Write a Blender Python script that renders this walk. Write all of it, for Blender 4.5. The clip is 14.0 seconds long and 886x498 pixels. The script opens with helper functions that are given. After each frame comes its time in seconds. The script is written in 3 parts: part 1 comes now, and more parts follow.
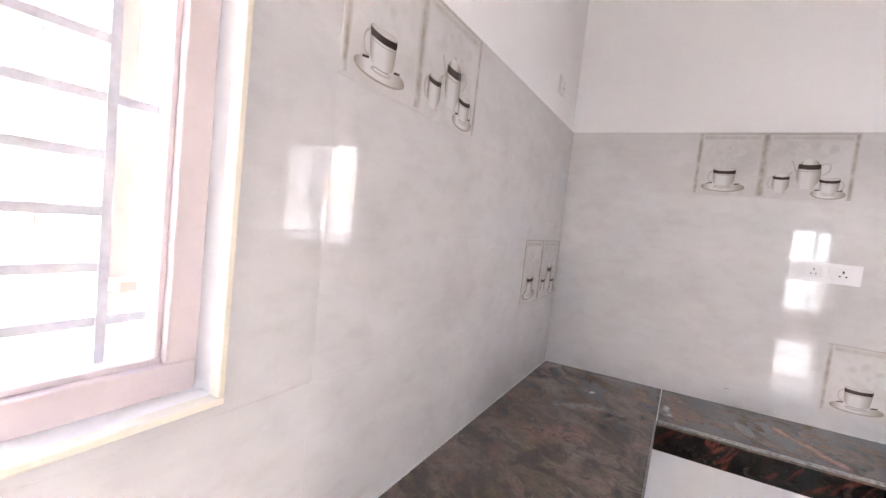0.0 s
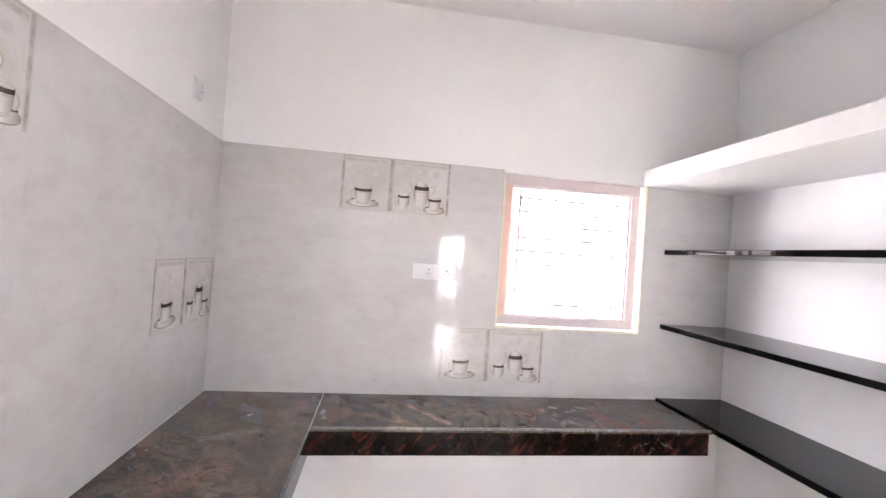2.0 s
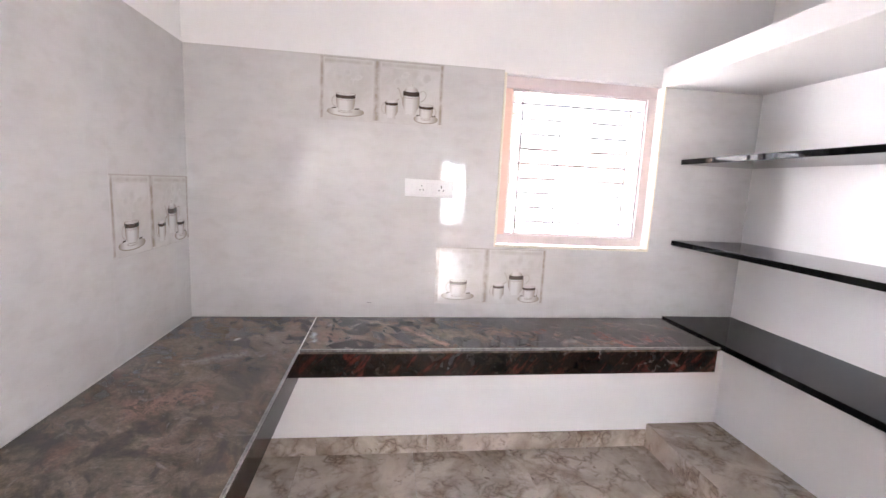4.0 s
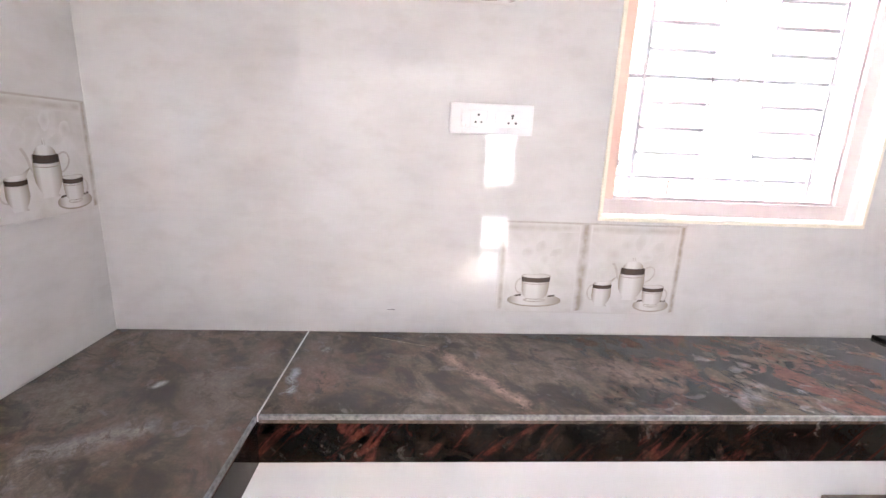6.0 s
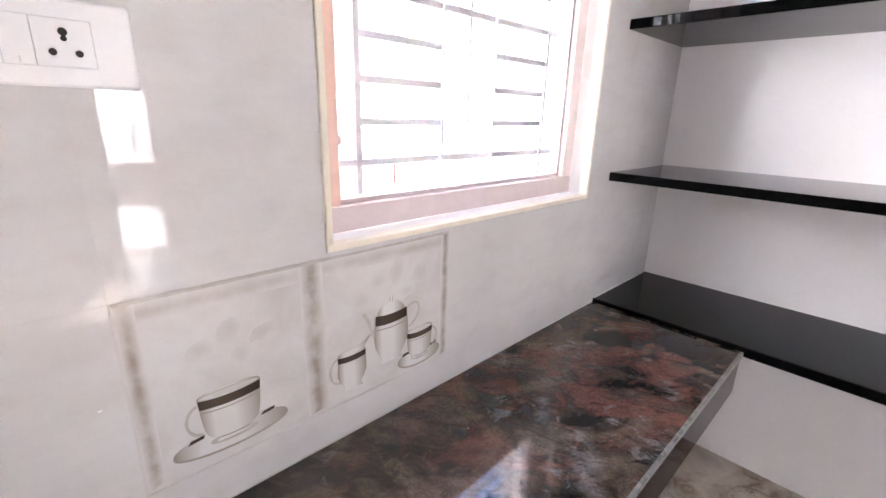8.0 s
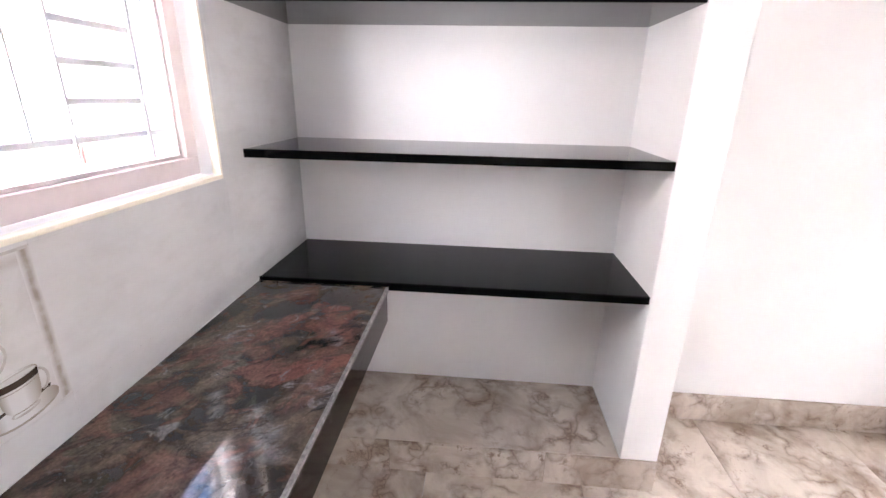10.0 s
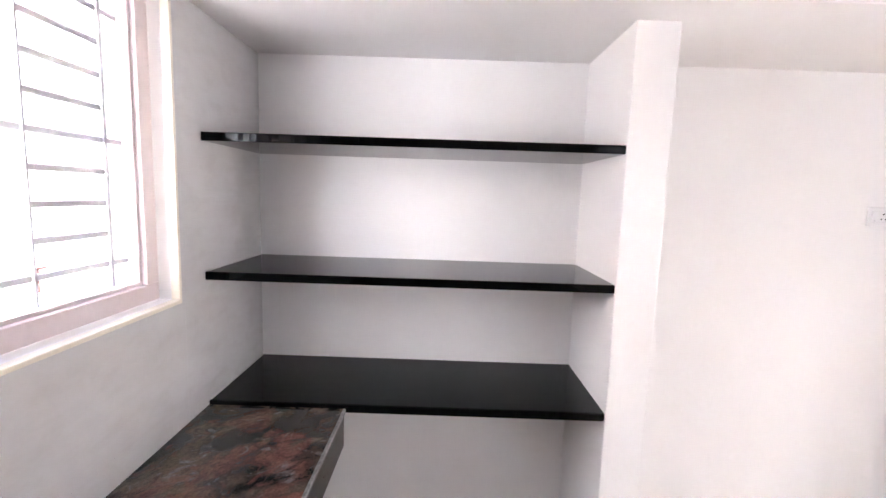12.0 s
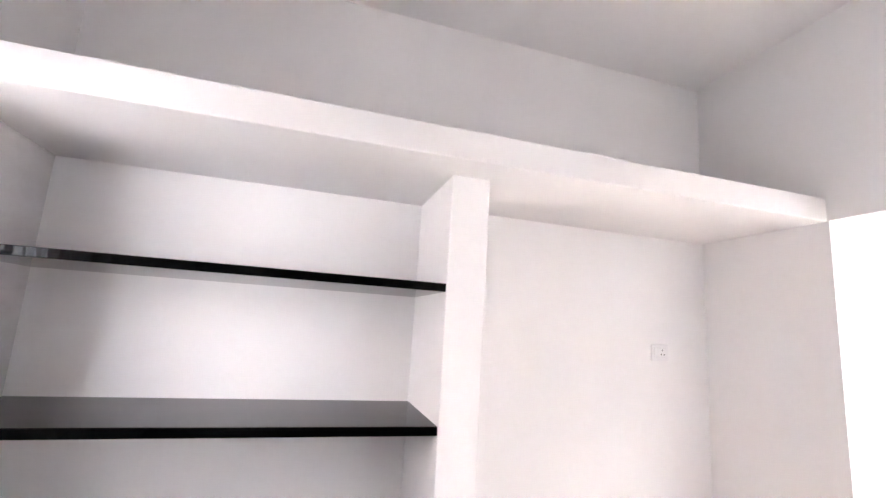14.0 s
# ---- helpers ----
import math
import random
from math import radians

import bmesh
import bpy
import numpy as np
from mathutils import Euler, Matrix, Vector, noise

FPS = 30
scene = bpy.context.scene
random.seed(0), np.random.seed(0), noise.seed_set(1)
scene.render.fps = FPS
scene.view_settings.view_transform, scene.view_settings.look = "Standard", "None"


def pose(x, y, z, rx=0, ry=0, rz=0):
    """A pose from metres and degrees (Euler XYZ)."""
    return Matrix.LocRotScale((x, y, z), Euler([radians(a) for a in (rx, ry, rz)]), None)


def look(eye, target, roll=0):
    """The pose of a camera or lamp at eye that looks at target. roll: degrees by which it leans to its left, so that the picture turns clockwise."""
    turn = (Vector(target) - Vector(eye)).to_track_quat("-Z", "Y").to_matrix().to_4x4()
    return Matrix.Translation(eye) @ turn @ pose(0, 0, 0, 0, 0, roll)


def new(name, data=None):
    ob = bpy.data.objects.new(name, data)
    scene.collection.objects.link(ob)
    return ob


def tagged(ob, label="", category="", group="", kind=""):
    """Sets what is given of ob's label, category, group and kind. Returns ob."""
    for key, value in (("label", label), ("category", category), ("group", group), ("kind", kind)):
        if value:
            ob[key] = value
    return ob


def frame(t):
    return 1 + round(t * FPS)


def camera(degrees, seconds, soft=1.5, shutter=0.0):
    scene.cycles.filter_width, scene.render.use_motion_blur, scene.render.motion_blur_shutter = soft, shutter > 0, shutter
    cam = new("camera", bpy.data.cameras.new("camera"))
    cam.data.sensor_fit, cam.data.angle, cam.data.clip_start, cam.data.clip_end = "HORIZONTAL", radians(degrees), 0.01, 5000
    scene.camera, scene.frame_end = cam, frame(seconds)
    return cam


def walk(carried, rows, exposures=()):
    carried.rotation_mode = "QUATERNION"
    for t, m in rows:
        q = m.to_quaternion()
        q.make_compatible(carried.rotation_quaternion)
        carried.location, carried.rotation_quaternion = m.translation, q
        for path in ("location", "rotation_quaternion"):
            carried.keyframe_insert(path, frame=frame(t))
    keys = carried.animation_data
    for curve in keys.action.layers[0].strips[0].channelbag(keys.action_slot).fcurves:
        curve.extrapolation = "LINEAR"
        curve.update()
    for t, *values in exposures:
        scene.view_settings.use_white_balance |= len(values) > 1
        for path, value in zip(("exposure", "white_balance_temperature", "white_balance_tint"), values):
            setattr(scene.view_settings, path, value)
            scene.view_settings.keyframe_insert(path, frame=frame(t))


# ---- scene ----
cam = camera(90.6, 14.0)
PATH = [
    (0, (0.622, -2.498, 1.525), (-0.338, -0.749, 1.391), 6.2),
    (0.5, (0.617, -2.473, 1.516), (0.026, -0.563, 1.472), 6.1),
    (1, (0.646, -2.451, 1.546), (0.41, -0.465, 1.537), 5.6),
    (1.5, (0.767, -2.438, 1.567), (0.821, -0.438, 1.576), 5.1),
    (2, (0.859, -2.431, 1.571), (1.136, -0.45, 1.599), 4.1),
    (2.5, (0.893, -2.423, 1.566), (1.274, -0.459, 1.575), 3.5),
    (3, (0.909, -2.406, 1.527), (1.298, -0.446, 1.454), 3.2),
    (5.3, (0.98, -1.733, 1.423), (1.081, 0.215, 0.984), 2.4),
    (5.5, (0.934, -1.611, 1.383), (1.076, 0.34, 0.964), 2.6),
    (6, (0.966, -1.351, 1.397), (1.068, 0.591, 0.932), 2.3),
    (6.5, (0.93, -1.081, 1.375), (1.137, 0.854, 0.911), 2.0),
    (7, (0.982, -0.881, 1.393), (1.361, 1.014, 0.881), 1.5),
    (7.5, (1.081, -0.747, 1.398), (1.836, 1.019, 0.84), 1.2),
    (8, (1.166, -0.654, 1.412), (2.501, 0.716, 0.828), 1.6),
    (8.5, (1.195, -0.64, 1.419), (2.927, 0.182, 0.847), 1.4),
    (9, (1.183, -0.693, 1.429), (3.067, -0.324, 0.87), 1.4),
    (11.3, (1.181, -0.771, 1.411), (3.075, -0.707, 0.77), 1.2),
    (11.5, (1.167, -0.764, 1.445), (3.096, -0.727, 0.919), 1.5),
    (12, (1.143, -0.775, 1.521), (3.129, -0.77, 1.28), 1.9),
    (12.5, (1.127, -0.781, 1.565), (3.127, -0.79, 1.564), 2.4),
    (13, (1.125, -0.785, 1.58), (3.116, -0.841, 1.763), 3.0),
    (13.5, (1.143, -0.847, 1.571), (3.111, -1.031, 1.876), 3.6),
    (14, (1.174, -0.92, 1.565), (3.068, -1.466, 1.902), 3.6),
]
# the clip's camera opens and closes its exposure as it turns past the windows
STOPS = [(0.0, 3.92), (1.5, 4.1), (3.0, 4.08), (5.5, 4.40), (6.5, 4.44), (7.2, 4.12), (8.0, 4.06), (8.5, 4.14), (9.0, 4.14), (11.5, 4.0), (12.5, 3.88), (14.0, 3.92)]
walk(cam, [(t, look(eye, target, roll)) for t, eye, target, roll in PATH],
     exposures=[(t, stops, 6230, 15) for t, stops in STOPS])

# ---------------------------------------------------------------- light
SUN_ELEVATION, SUN_AZIMUTH = 48.0, 160.0
world = bpy.data.worlds.new("sky")
scene.world = world
world.use_nodes = True
wn = world.node_tree.nodes
sky = wn.new("ShaderNodeTexSky")
sky.sky_type = "NISHITA"
sky.sun_disc = False
sky.sun_elevation, sky.sun_rotation = radians(SUN_ELEVATION), radians(SUN_AZIMUTH)
sky.dust_density = 1.0
wn["Background"].inputs["Strength"].default_value = 0.15
world.node_tree.links.new(sky.outputs[0], wn["Background"].inputs["Color"])

sun = new("sun", bpy.data.lights.new("sun", "SUN"))
sun.data.energy, sun.data.angle, sun.data.color = 5.0, radians(0.6), (1.0, 0.95, 0.88)
sx, sy = math.sin(radians(SUN_AZIMUTH)), math.cos(radians(SUN_AZIMUTH))
ce, se = math.cos(radians(SUN_ELEVATION)), math.sin(radians(SUN_ELEVATION))
sun.matrix_world = look((9 * sx * ce, 9 * sy * ce, 9 * se), (0, 0, 0))


def daylight_lamp(name, place, target, width, height, watts):
    """An area lamp added beyond an opening to carry daylight in."""
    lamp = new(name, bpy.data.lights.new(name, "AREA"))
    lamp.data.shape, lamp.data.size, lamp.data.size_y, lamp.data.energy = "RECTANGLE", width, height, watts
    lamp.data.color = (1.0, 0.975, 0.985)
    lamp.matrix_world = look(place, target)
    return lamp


# fill lamp in the added shaft, brightens the hall and kitchen
daylight_lamp("hall_fill", (1.50, -3.94, 4.45), (1.50, -3.941, 0.0), 2.3, 0.7, 30)
# added lamp outside the north window, aimed through it at the niche
daylight_lamp("north_fill", (0.70, 0.85, 1.75), (2.95, -0.60, 1.00), 1.6, 2.0, 15)
daylight_lamp("skylight_south", (1.97, -4.85, 1.10), (1.85, 0.0, 1.2), 0.8, 2.2, 3)

# ---------------------------------------------------------------- materials


def shader(name):
    m = bpy.data.materials.new(name)
    m.use_nodes = True
    return m, m.node_tree.nodes, m.node_tree.links, m.node_tree.nodes["Principled BSDF"]


def mapped(nodes, links, scale, shift=True, kind="Position"):
    """World coordinates, scaled; moved for every piece where shift is set."""
    geo = nodes.new("ShaderNodeNewGeometry")
    mul = nodes.new("ShaderNodeVectorMath")
    mul.operation = "MULTIPLY"
    mul.inputs[1].default_value = scale
    links.new(geo.outputs[kind], mul.inputs[0])
    if not shift:
        return mul.outputs[0]
    info = nodes.new("ShaderNodeObjectInfo")
    add = nodes.new("ShaderNodeVectorMath")
    add.operation = "MULTIPLY_ADD"
    add.inputs[1].default_value = (37.0, 23.0, 11.0)
    comb = nodes.new("ShaderNodeCombineXYZ")
    for k in range(3):
        links.new(info.outputs["Random"], comb.inputs[k])
    links.new(comb.outputs[0], add.inputs[0])
    links.new(mul.outputs[0], add.inputs[2])
    return add.outputs[0]


def noise_node(nodes, links, vec, scale, detail=4.0, rough=0.55, distort=0.0):
    n = nodes.new("ShaderNodeTexNoise")
    n.inputs["Scale"].default_value, n.inputs["Detail"].default_value = scale, detail
    n.inputs["Roughness"].default_value, n.inputs["Distortion"].default_value = rough, distort
    links.new(vec, n.inputs["Vector"])
    return n.outputs["Fac"]


def ramp(nodes, links, fac, stops):
    r = nodes.new("ShaderNodeValToRGB")
    els = r.color_ramp.elements
    while len(els) < len(stops):
        els.new(0.5)
    for e, (p, c) in zip(els, stops):
        e.position, e.color = p, (*c, 1.0) if len(c) == 3 else c
    links.new(fac, r.inputs[0])
    return r.outputs[0]


def mix(nodes, links, fac, a, b, mode="MIX"):
    m = nodes.new("ShaderNodeMix")
    m.data_type, m.blend_type = "RGBA", mode
    for sock, v in ((m.inputs[0], fac), (m.inputs[6], a), (m.inputs[7], b)):
        if isinstance(v, (int, float)):
            sock.default_value = v
        elif isinstance(v, tuple):
            sock.default_value = (*v, 1.0)
        else:
            links.new(v, sock)
    return m.outputs[2]


def bump(nodes, links, bsdf, height, strength, distance):
    b = nodes.new("ShaderNodeBump")
    b.inputs["Strength"].default_value, b.inputs["Distance"].default_value = strength, distance
    links.new(height, b.inputs["Height"])
    links.new(b.outputs[0], bsdf.inputs["Normal"])


def paint_material(name, colour, roughness=0.6, speck=0.03):
    """Roller-applied emulsion with faint unevenness."""
    m, n, l, p = shader(name)
    vec = mapped(n, l, (1, 1, 1), False)
    dark = tuple(c * (1 - speck) for c in colour)
    l.new(ramp(n, l, noise_node(n, l, vec, 2.2, 5), [(0.3, dark), (0.7, colour)]), p.inputs["Base Color"])
    p.inputs["Roughness"].default_value = roughness
    bump(n, l, p, noise_node(n, l, vec, 160, 3), 0.10, 0.002)
    return m


def plain_material(name, colour, roughness=0.4, metal=0.0, wear=0.06, scale=40.0, gloss=0.5):
    m, n, l, p = shader(name)
    vec = mapped(n, l, (1, 1, 1), False)
    dark = tuple(c * (1 - wear) for c in colour)
    l.new(ramp(n, l, noise_node(n, l, vec, scale, 4), [(0.35, dark), (0.65, colour)]), p.inputs["Base Color"])
    p.inputs["Roughness"].default_value, p.inputs["Metallic"].default_value = roughness, metal
    p.inputs["Specular IOR Level"].default_value = gloss
    return m


def wall_tile_material():
    """Glazed ivory ceramic with soft streaky grey clouds."""
    m, n, l, p = shader("glazed_wall_tile")
    vec = mapped(n, l, (1.0, 1.0, 1.7), False)
    cloud = noise_node(n, l, vec, 3.4, 5, 0.55, 0.15)
    base = ramp(n, l, cloud, [(0.30, (0.600, 0.586, 0.572)), (0.52, (0.645, 0.632, 0.617)), (0.72, (0.680, 0.667, 0.652))])
    streak = noise_node(n, l, mapped(n, l, (1.2, 1.2, 9.0), False), 5.0, 5, 0.65, 0.1)
    blot = ramp(n, l, noise_node(n, l, vec, 11.0, 3, 0.5), [(0.34, (0.955, 0.95, 0.945)), (0.50, (1, 1, 1))])
    base = mix(n, l, 1.0, base, blot, "MULTIPLY")
    tint = ramp(n, l, streak, [(0.34, (0.975, 0.972, 0.968)), (0.56, (1, 1, 1))])
    l.new(mix(n, l, 0.8, base, tint, "MULTIPLY"), p.inputs["Base Color"])
    p.inputs["Roughness"].default_value = 0.03
    p.inputs["IOR"].default_value = 1.5
    bump(n, l, p, noise_node(n, l, mapped(n, l, (1, 1, 1)), 7.0, 2), 0.05, 0.002)
    return m


def along_line(n, l, pos, a, b, width):
    """1 along the line from a to b on plan, fading out over the width."""
    a, b = Vector(a), Vector(b)
    u = (b - a).normalized()
    rel = n.new("ShaderNodeVectorMath")
    rel.operation = "SUBTRACT"
    rel.inputs[1].default_value = (*a, 0)
    l.new(pos, rel.inputs[0])
    out = []
    for axis in ((u.x, u.y, 0), (-u.y, u.x, 0)):
        d = n.new("ShaderNodeVectorMath")
        d.operation = "DOT_PRODUCT"
        d.inputs[1].default_value = axis
        l.new(rel.outputs[0], d.inputs[0])
        out.append(d.outputs["Value"])
    length = (b - a).length
    mid = n.new("ShaderNodeMath")
    mid.operation = "SUBTRACT"
    mid.inputs[1].default_value = length / 2
    l.new(out[0], mid.inputs[0])
    masks = []
    for value, far in ((mid.outputs[0], length / 2), (out[1], width)):
        ab = n.new("ShaderNodeMath")
        ab.operation = "ABSOLUTE"
        l.new(value, ab.inputs[0])
        mr = n.new("ShaderNodeMapRange")
        mr.inputs["From Min"].default_value, mr.inputs["From Max"].default_value = far, far * (0.8 if far > width else 0.2)
        l.new(ab.outputs[0], mr.inputs["Value"])
        masks.append(mr.outputs["Result"])
    m = n.new("ShaderNodeMath")
    m.operation = "MULTIPLY"
    l.new(masks[0], m.inputs[0])
    l.new(masks[1], m.inputs[1])
    return m.outputs[0]


def times(n, l, a, b):
    m = n.new("ShaderNodeMath")
    m.operation, m.use_clamp = "MULTIPLY", True
    for sock, v in ((m.inputs[0], a), (m.inputs[1], b)):
        if isinstance(v, (int, float)):
            sock.default_value = v
        else:
            l.new(v, sock)
    return m.outputs[0]


def granite_material(name, film):
    """Polished brown granite: mottled brown, rust-red swirls, pale quartz flecks and a film of dust and painted sheen.
    """
    m, n, l, p = shader(name)
    geo = n.new("ShaderNodeNewGeometry")
    pos = geo.outputs["Position"]
    rot = n.new("ShaderNodeVectorRotate")
    rot.inputs["Angle"].default_value = radians(-40)
    l.new(pos, rot.inputs["Vector"])
    stretch = n.new("ShaderNodeVectorMath")
    stretch.operation = "MULTIPLY"
    stretch.inputs[1].default_value = (1.45, 0.95, 1.2)
    l.new(rot.outputs[0], stretch.inputs[0])
    vec = stretch.outputs[0]
    drift = noise_node(n, l, vec, 5.5, 8, 0.64, 0.9)
    base = ramp(n, l, drift, [(0.36, (0.006, 0.006, 0.005)), (0.44, (0.028, 0.020, 0.014)), (0.51, (0.080, 0.060, 0.044)), (0.57, (0.108, 0.083, 0.062)), (0.66, (0.155, 0.120, 0.095))])
    # without film: the fascia's shade is put into darker stone colours
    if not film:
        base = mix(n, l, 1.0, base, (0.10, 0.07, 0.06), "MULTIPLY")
    patch = ramp(n, l, noise_node(n, l, pos, 2.6, 4, 0.6, 0.8), [(0.44, (0, 0, 0)), (0.66, (1, 1, 1))])
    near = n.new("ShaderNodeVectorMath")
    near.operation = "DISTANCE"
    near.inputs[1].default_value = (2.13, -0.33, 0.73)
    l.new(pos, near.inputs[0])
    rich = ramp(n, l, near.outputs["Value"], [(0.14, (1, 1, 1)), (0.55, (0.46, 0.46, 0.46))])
    swirl = ramp(n, l, noise_node(n, l, vec, 6.5, 7, 0.60, 1.3), [(0.515, (0, 0, 0)), (0.60, (1, 1, 1))])
    red = times(n, l, times(n, l, swirl, rich), mix(n, l, rich, patch, (1.0, 1.0, 1.0)))
    if not film:
        flame = n.new("ShaderNodeVectorRotate")
        flame.rotation_type, flame.inputs["Angle"].default_value = "Y_AXIS", radians(50)
        l.new(pos, flame.inputs["Vector"])
        drawn = n.new("ShaderNodeVectorMath")
        drawn.operation = "MULTIPLY"
        drawn.inputs[1].default_value = (0.35, 1.0, 1.5)
        l.new(flame.outputs[0], drawn.inputs[0])
        red = ramp(n, l, noise_node(n, l, drawn.outputs[0], 16.0, 8, 0.64, 1.3), [(0.52, (0, 0, 0)), (0.68, (1, 1, 1))])
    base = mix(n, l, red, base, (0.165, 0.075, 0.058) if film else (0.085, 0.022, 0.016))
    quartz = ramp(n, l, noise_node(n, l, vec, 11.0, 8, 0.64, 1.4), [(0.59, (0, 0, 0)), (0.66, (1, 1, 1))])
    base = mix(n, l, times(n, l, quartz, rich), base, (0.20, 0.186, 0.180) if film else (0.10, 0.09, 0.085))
    black = ramp(n, l, noise_node(n, l, vec, 8.0, 8, 0.66, 1.0), [(0.54, (0, 0, 0)), (0.62, (1, 1, 1))])
    base = mix(n, l, times(n, l, black, 0.8), base, (0.008, 0.008, 0.008))
    rosy = ramp(n, l, noise_node(n, l, vec, 9.0, 8, 0.64, 1.1), [(0.55, (0, 0, 0)), (0.585, (1, 1, 1))])
    base = mix(n, l, times(n, l, times(n, l, rosy, patch), 0.4 if film else 0.15), base, (0.19, 0.120, 0.095))
    wob = n.new("ShaderNodeTexNoise")
    wob.inputs["Scale"].default_value, wob.inputs["Detail"].default_value = 14.0, 8.0
    l.new(pos, wob.inputs["Vector"])
    shift = n.new("ShaderNodeVectorMath")
    shift.operation = "MULTIPLY_ADD"
    shift.inputs[1].default_value = (0.07, 0.07, 0.0)
    l.new(wob.outputs["Color"], shift.inputs[0])
    off = n.new("ShaderNodeVectorMath")
    off.operation = "ADD"
    off.inputs[1].default_value = (-0.035, -0.035, 0.0)
    l.new(pos, off.inputs[0])
    l.new(off.outputs[0], shift.inputs[2])
    broken = ramp(n, l, noise_node(n, l, vec, 17, 10, 0.78, 0.6), [(0.44, (0.02, 0.02, 0.02)), (0.51, (1, 1, 1))])
    vein = along_line(n, l, shift.outputs[0], (1.000, -0.095), (1.250, -0.450), 0.030)
    base = mix(n, l, times(n, l, times(n, l, vein, broken), 0.85), base, (0.33, 0.20, 0.155))
    if film:
        for a, b, w in (((2.08, -0.05), (2.28, -0.26), 0.060), ((2.28, -0.26), (2.20, -0.45), 0.045), ((2.18, -0.14), (2.04, -0.31), 0.040), ((2.04, -0.31), (2.20, -0.45), 0.035), ((1.88, -0.36), (2.06, -0.44), 0.035)):
            base = mix(n, l, times(n, l, times(n, l, along_line(n, l, shift.outputs[0], a, b, w), broken), 0.65), base, (0.165, 0.080, 0.062))
        for a, b, w in (((2.22, -0.36), (2.17, -0.41), 0.035), ((1.92, -0.30), (1.76, -0.42), 0.040), ((1.95, -0.20), (1.86, -0.26), 0.025)):
            base = mix(n, l, times(n, l, times(n, l, along_line(n, l, shift.outputs[0], a, b, w), broken), 0.4), base, (0.26, 0.255, 0.255))
    base = mix(n, l, times(n, l, times(n, l, along_line(n, l, shift.outputs[0], (0.20, -0.60), (0.42, -0.48), 0.045), broken), 0.55), base, (0.30, 0.27, 0.25))
    base = mix(n, l, times(n, l, times(n, l, along_line(n, l, shift.outputs[0], (0.62, -0.34), (0.82, -0.27), 0.11), broken), 0.7), base, (0.21, 0.112, 0.088))
    # the first line paints the bluish reflection of the hall door into the colour
    for a, b, w, c in (((0.63, -0.24), (0.655, -0.38), 0.016, (0.42, 0.47, 0.50)), ((0.68, -0.12), (0.70, -0.14), 0.02, (0.5, 0.5, 0.5)), ((0.05, -0.30), (0.25, -0.50), 0.10, (0.16, 0.135, 0.10)), ((0.40, -0.25), (0.55, -0.45), 0.09, (0.18, 0.14, 0.11)), ((1.45, -0.20), (1.70, -0.33), 0.08, (0.20, 0.14, 0.11)), ((0.18, -0.95), (0.40, -0.80), 0.10, (0.24, 0.13, 0.10))):
        base = mix(n, l, times(n, l, times(n, l, along_line(n, l, shift.outputs[0], a, b, w), broken), 0.75), base, c)
    base = mix(n, l, times(n, l, along_line(n, l, pos, (0.812, -0.037), (1.006, -0.107), 0.0022), 0.8), base, (0.42, 0.34, 0.22))
    base = mix(n, l, times(n, l, along_line(n, l, shift.outputs[0], (0.295, -0.336), (0.335, -0.326), 0.024), 0.9), base, (0.62, 0.60, 0.58))
    fleck = ramp(n, l, noise_node(n, l, pos, 150, 3), [(0.40, (0.62, 0.62, 0.62)), (0.60, (1.3, 1.3, 1.3))])
    base = mix(n, l, 0.45, base, fleck, "MULTIPLY")
    crystal = ramp(n, l, noise_node(n, l, vec, 32, 7, 0.7, 0.5), [(0.36, (0.45, 0.43, 0.42)), (0.50, (1, 1, 1)), (0.66, (1.5, 1.42, 1.36))])
    base = mix(n, l, 0.6, base, crystal, "MULTIPLY")
    # pale film: dust plus reflected brightness put into the colour, weaker near the shelves
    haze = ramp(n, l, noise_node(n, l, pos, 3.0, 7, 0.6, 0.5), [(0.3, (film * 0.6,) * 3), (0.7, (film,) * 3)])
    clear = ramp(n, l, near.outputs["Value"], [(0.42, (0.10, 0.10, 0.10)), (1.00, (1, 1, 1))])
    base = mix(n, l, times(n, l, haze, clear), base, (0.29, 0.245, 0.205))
    l.new(base, p.inputs["Base Color"])
    p.inputs["Specular IOR Level"].default_value = 0.6 if film else 0.10
    dust = noise_node(n, l, pos, 5.0, 6, 0.6)
    l.new(ramp(n, l, dust, [(0.35, (0.035, 0.035, 0.035)), (0.7, (0.11, 0.11, 0.11))]), p.inputs["Roughness"])
    return m


def blotch(n, l, vec, base):
    """Broken brown spots in loose clusters."""
    spot = ramp(n, l, noise_node(n, l, vec, 26.0, 7, 0.7, 0.6), [(0.55, (0, 0, 0)), (0.62, (1, 1, 1))])
    cluster = ramp(n, l, noise_node(n, l, vec, 4.0, 4, 0.6, 0.4), [(0.50, (0, 0, 0)), (0.62, (0.8, 0.8, 0.8))])
    return mix(n, l, times(n, l, spot, cluster), base, (0.20, 0.135, 0.10))


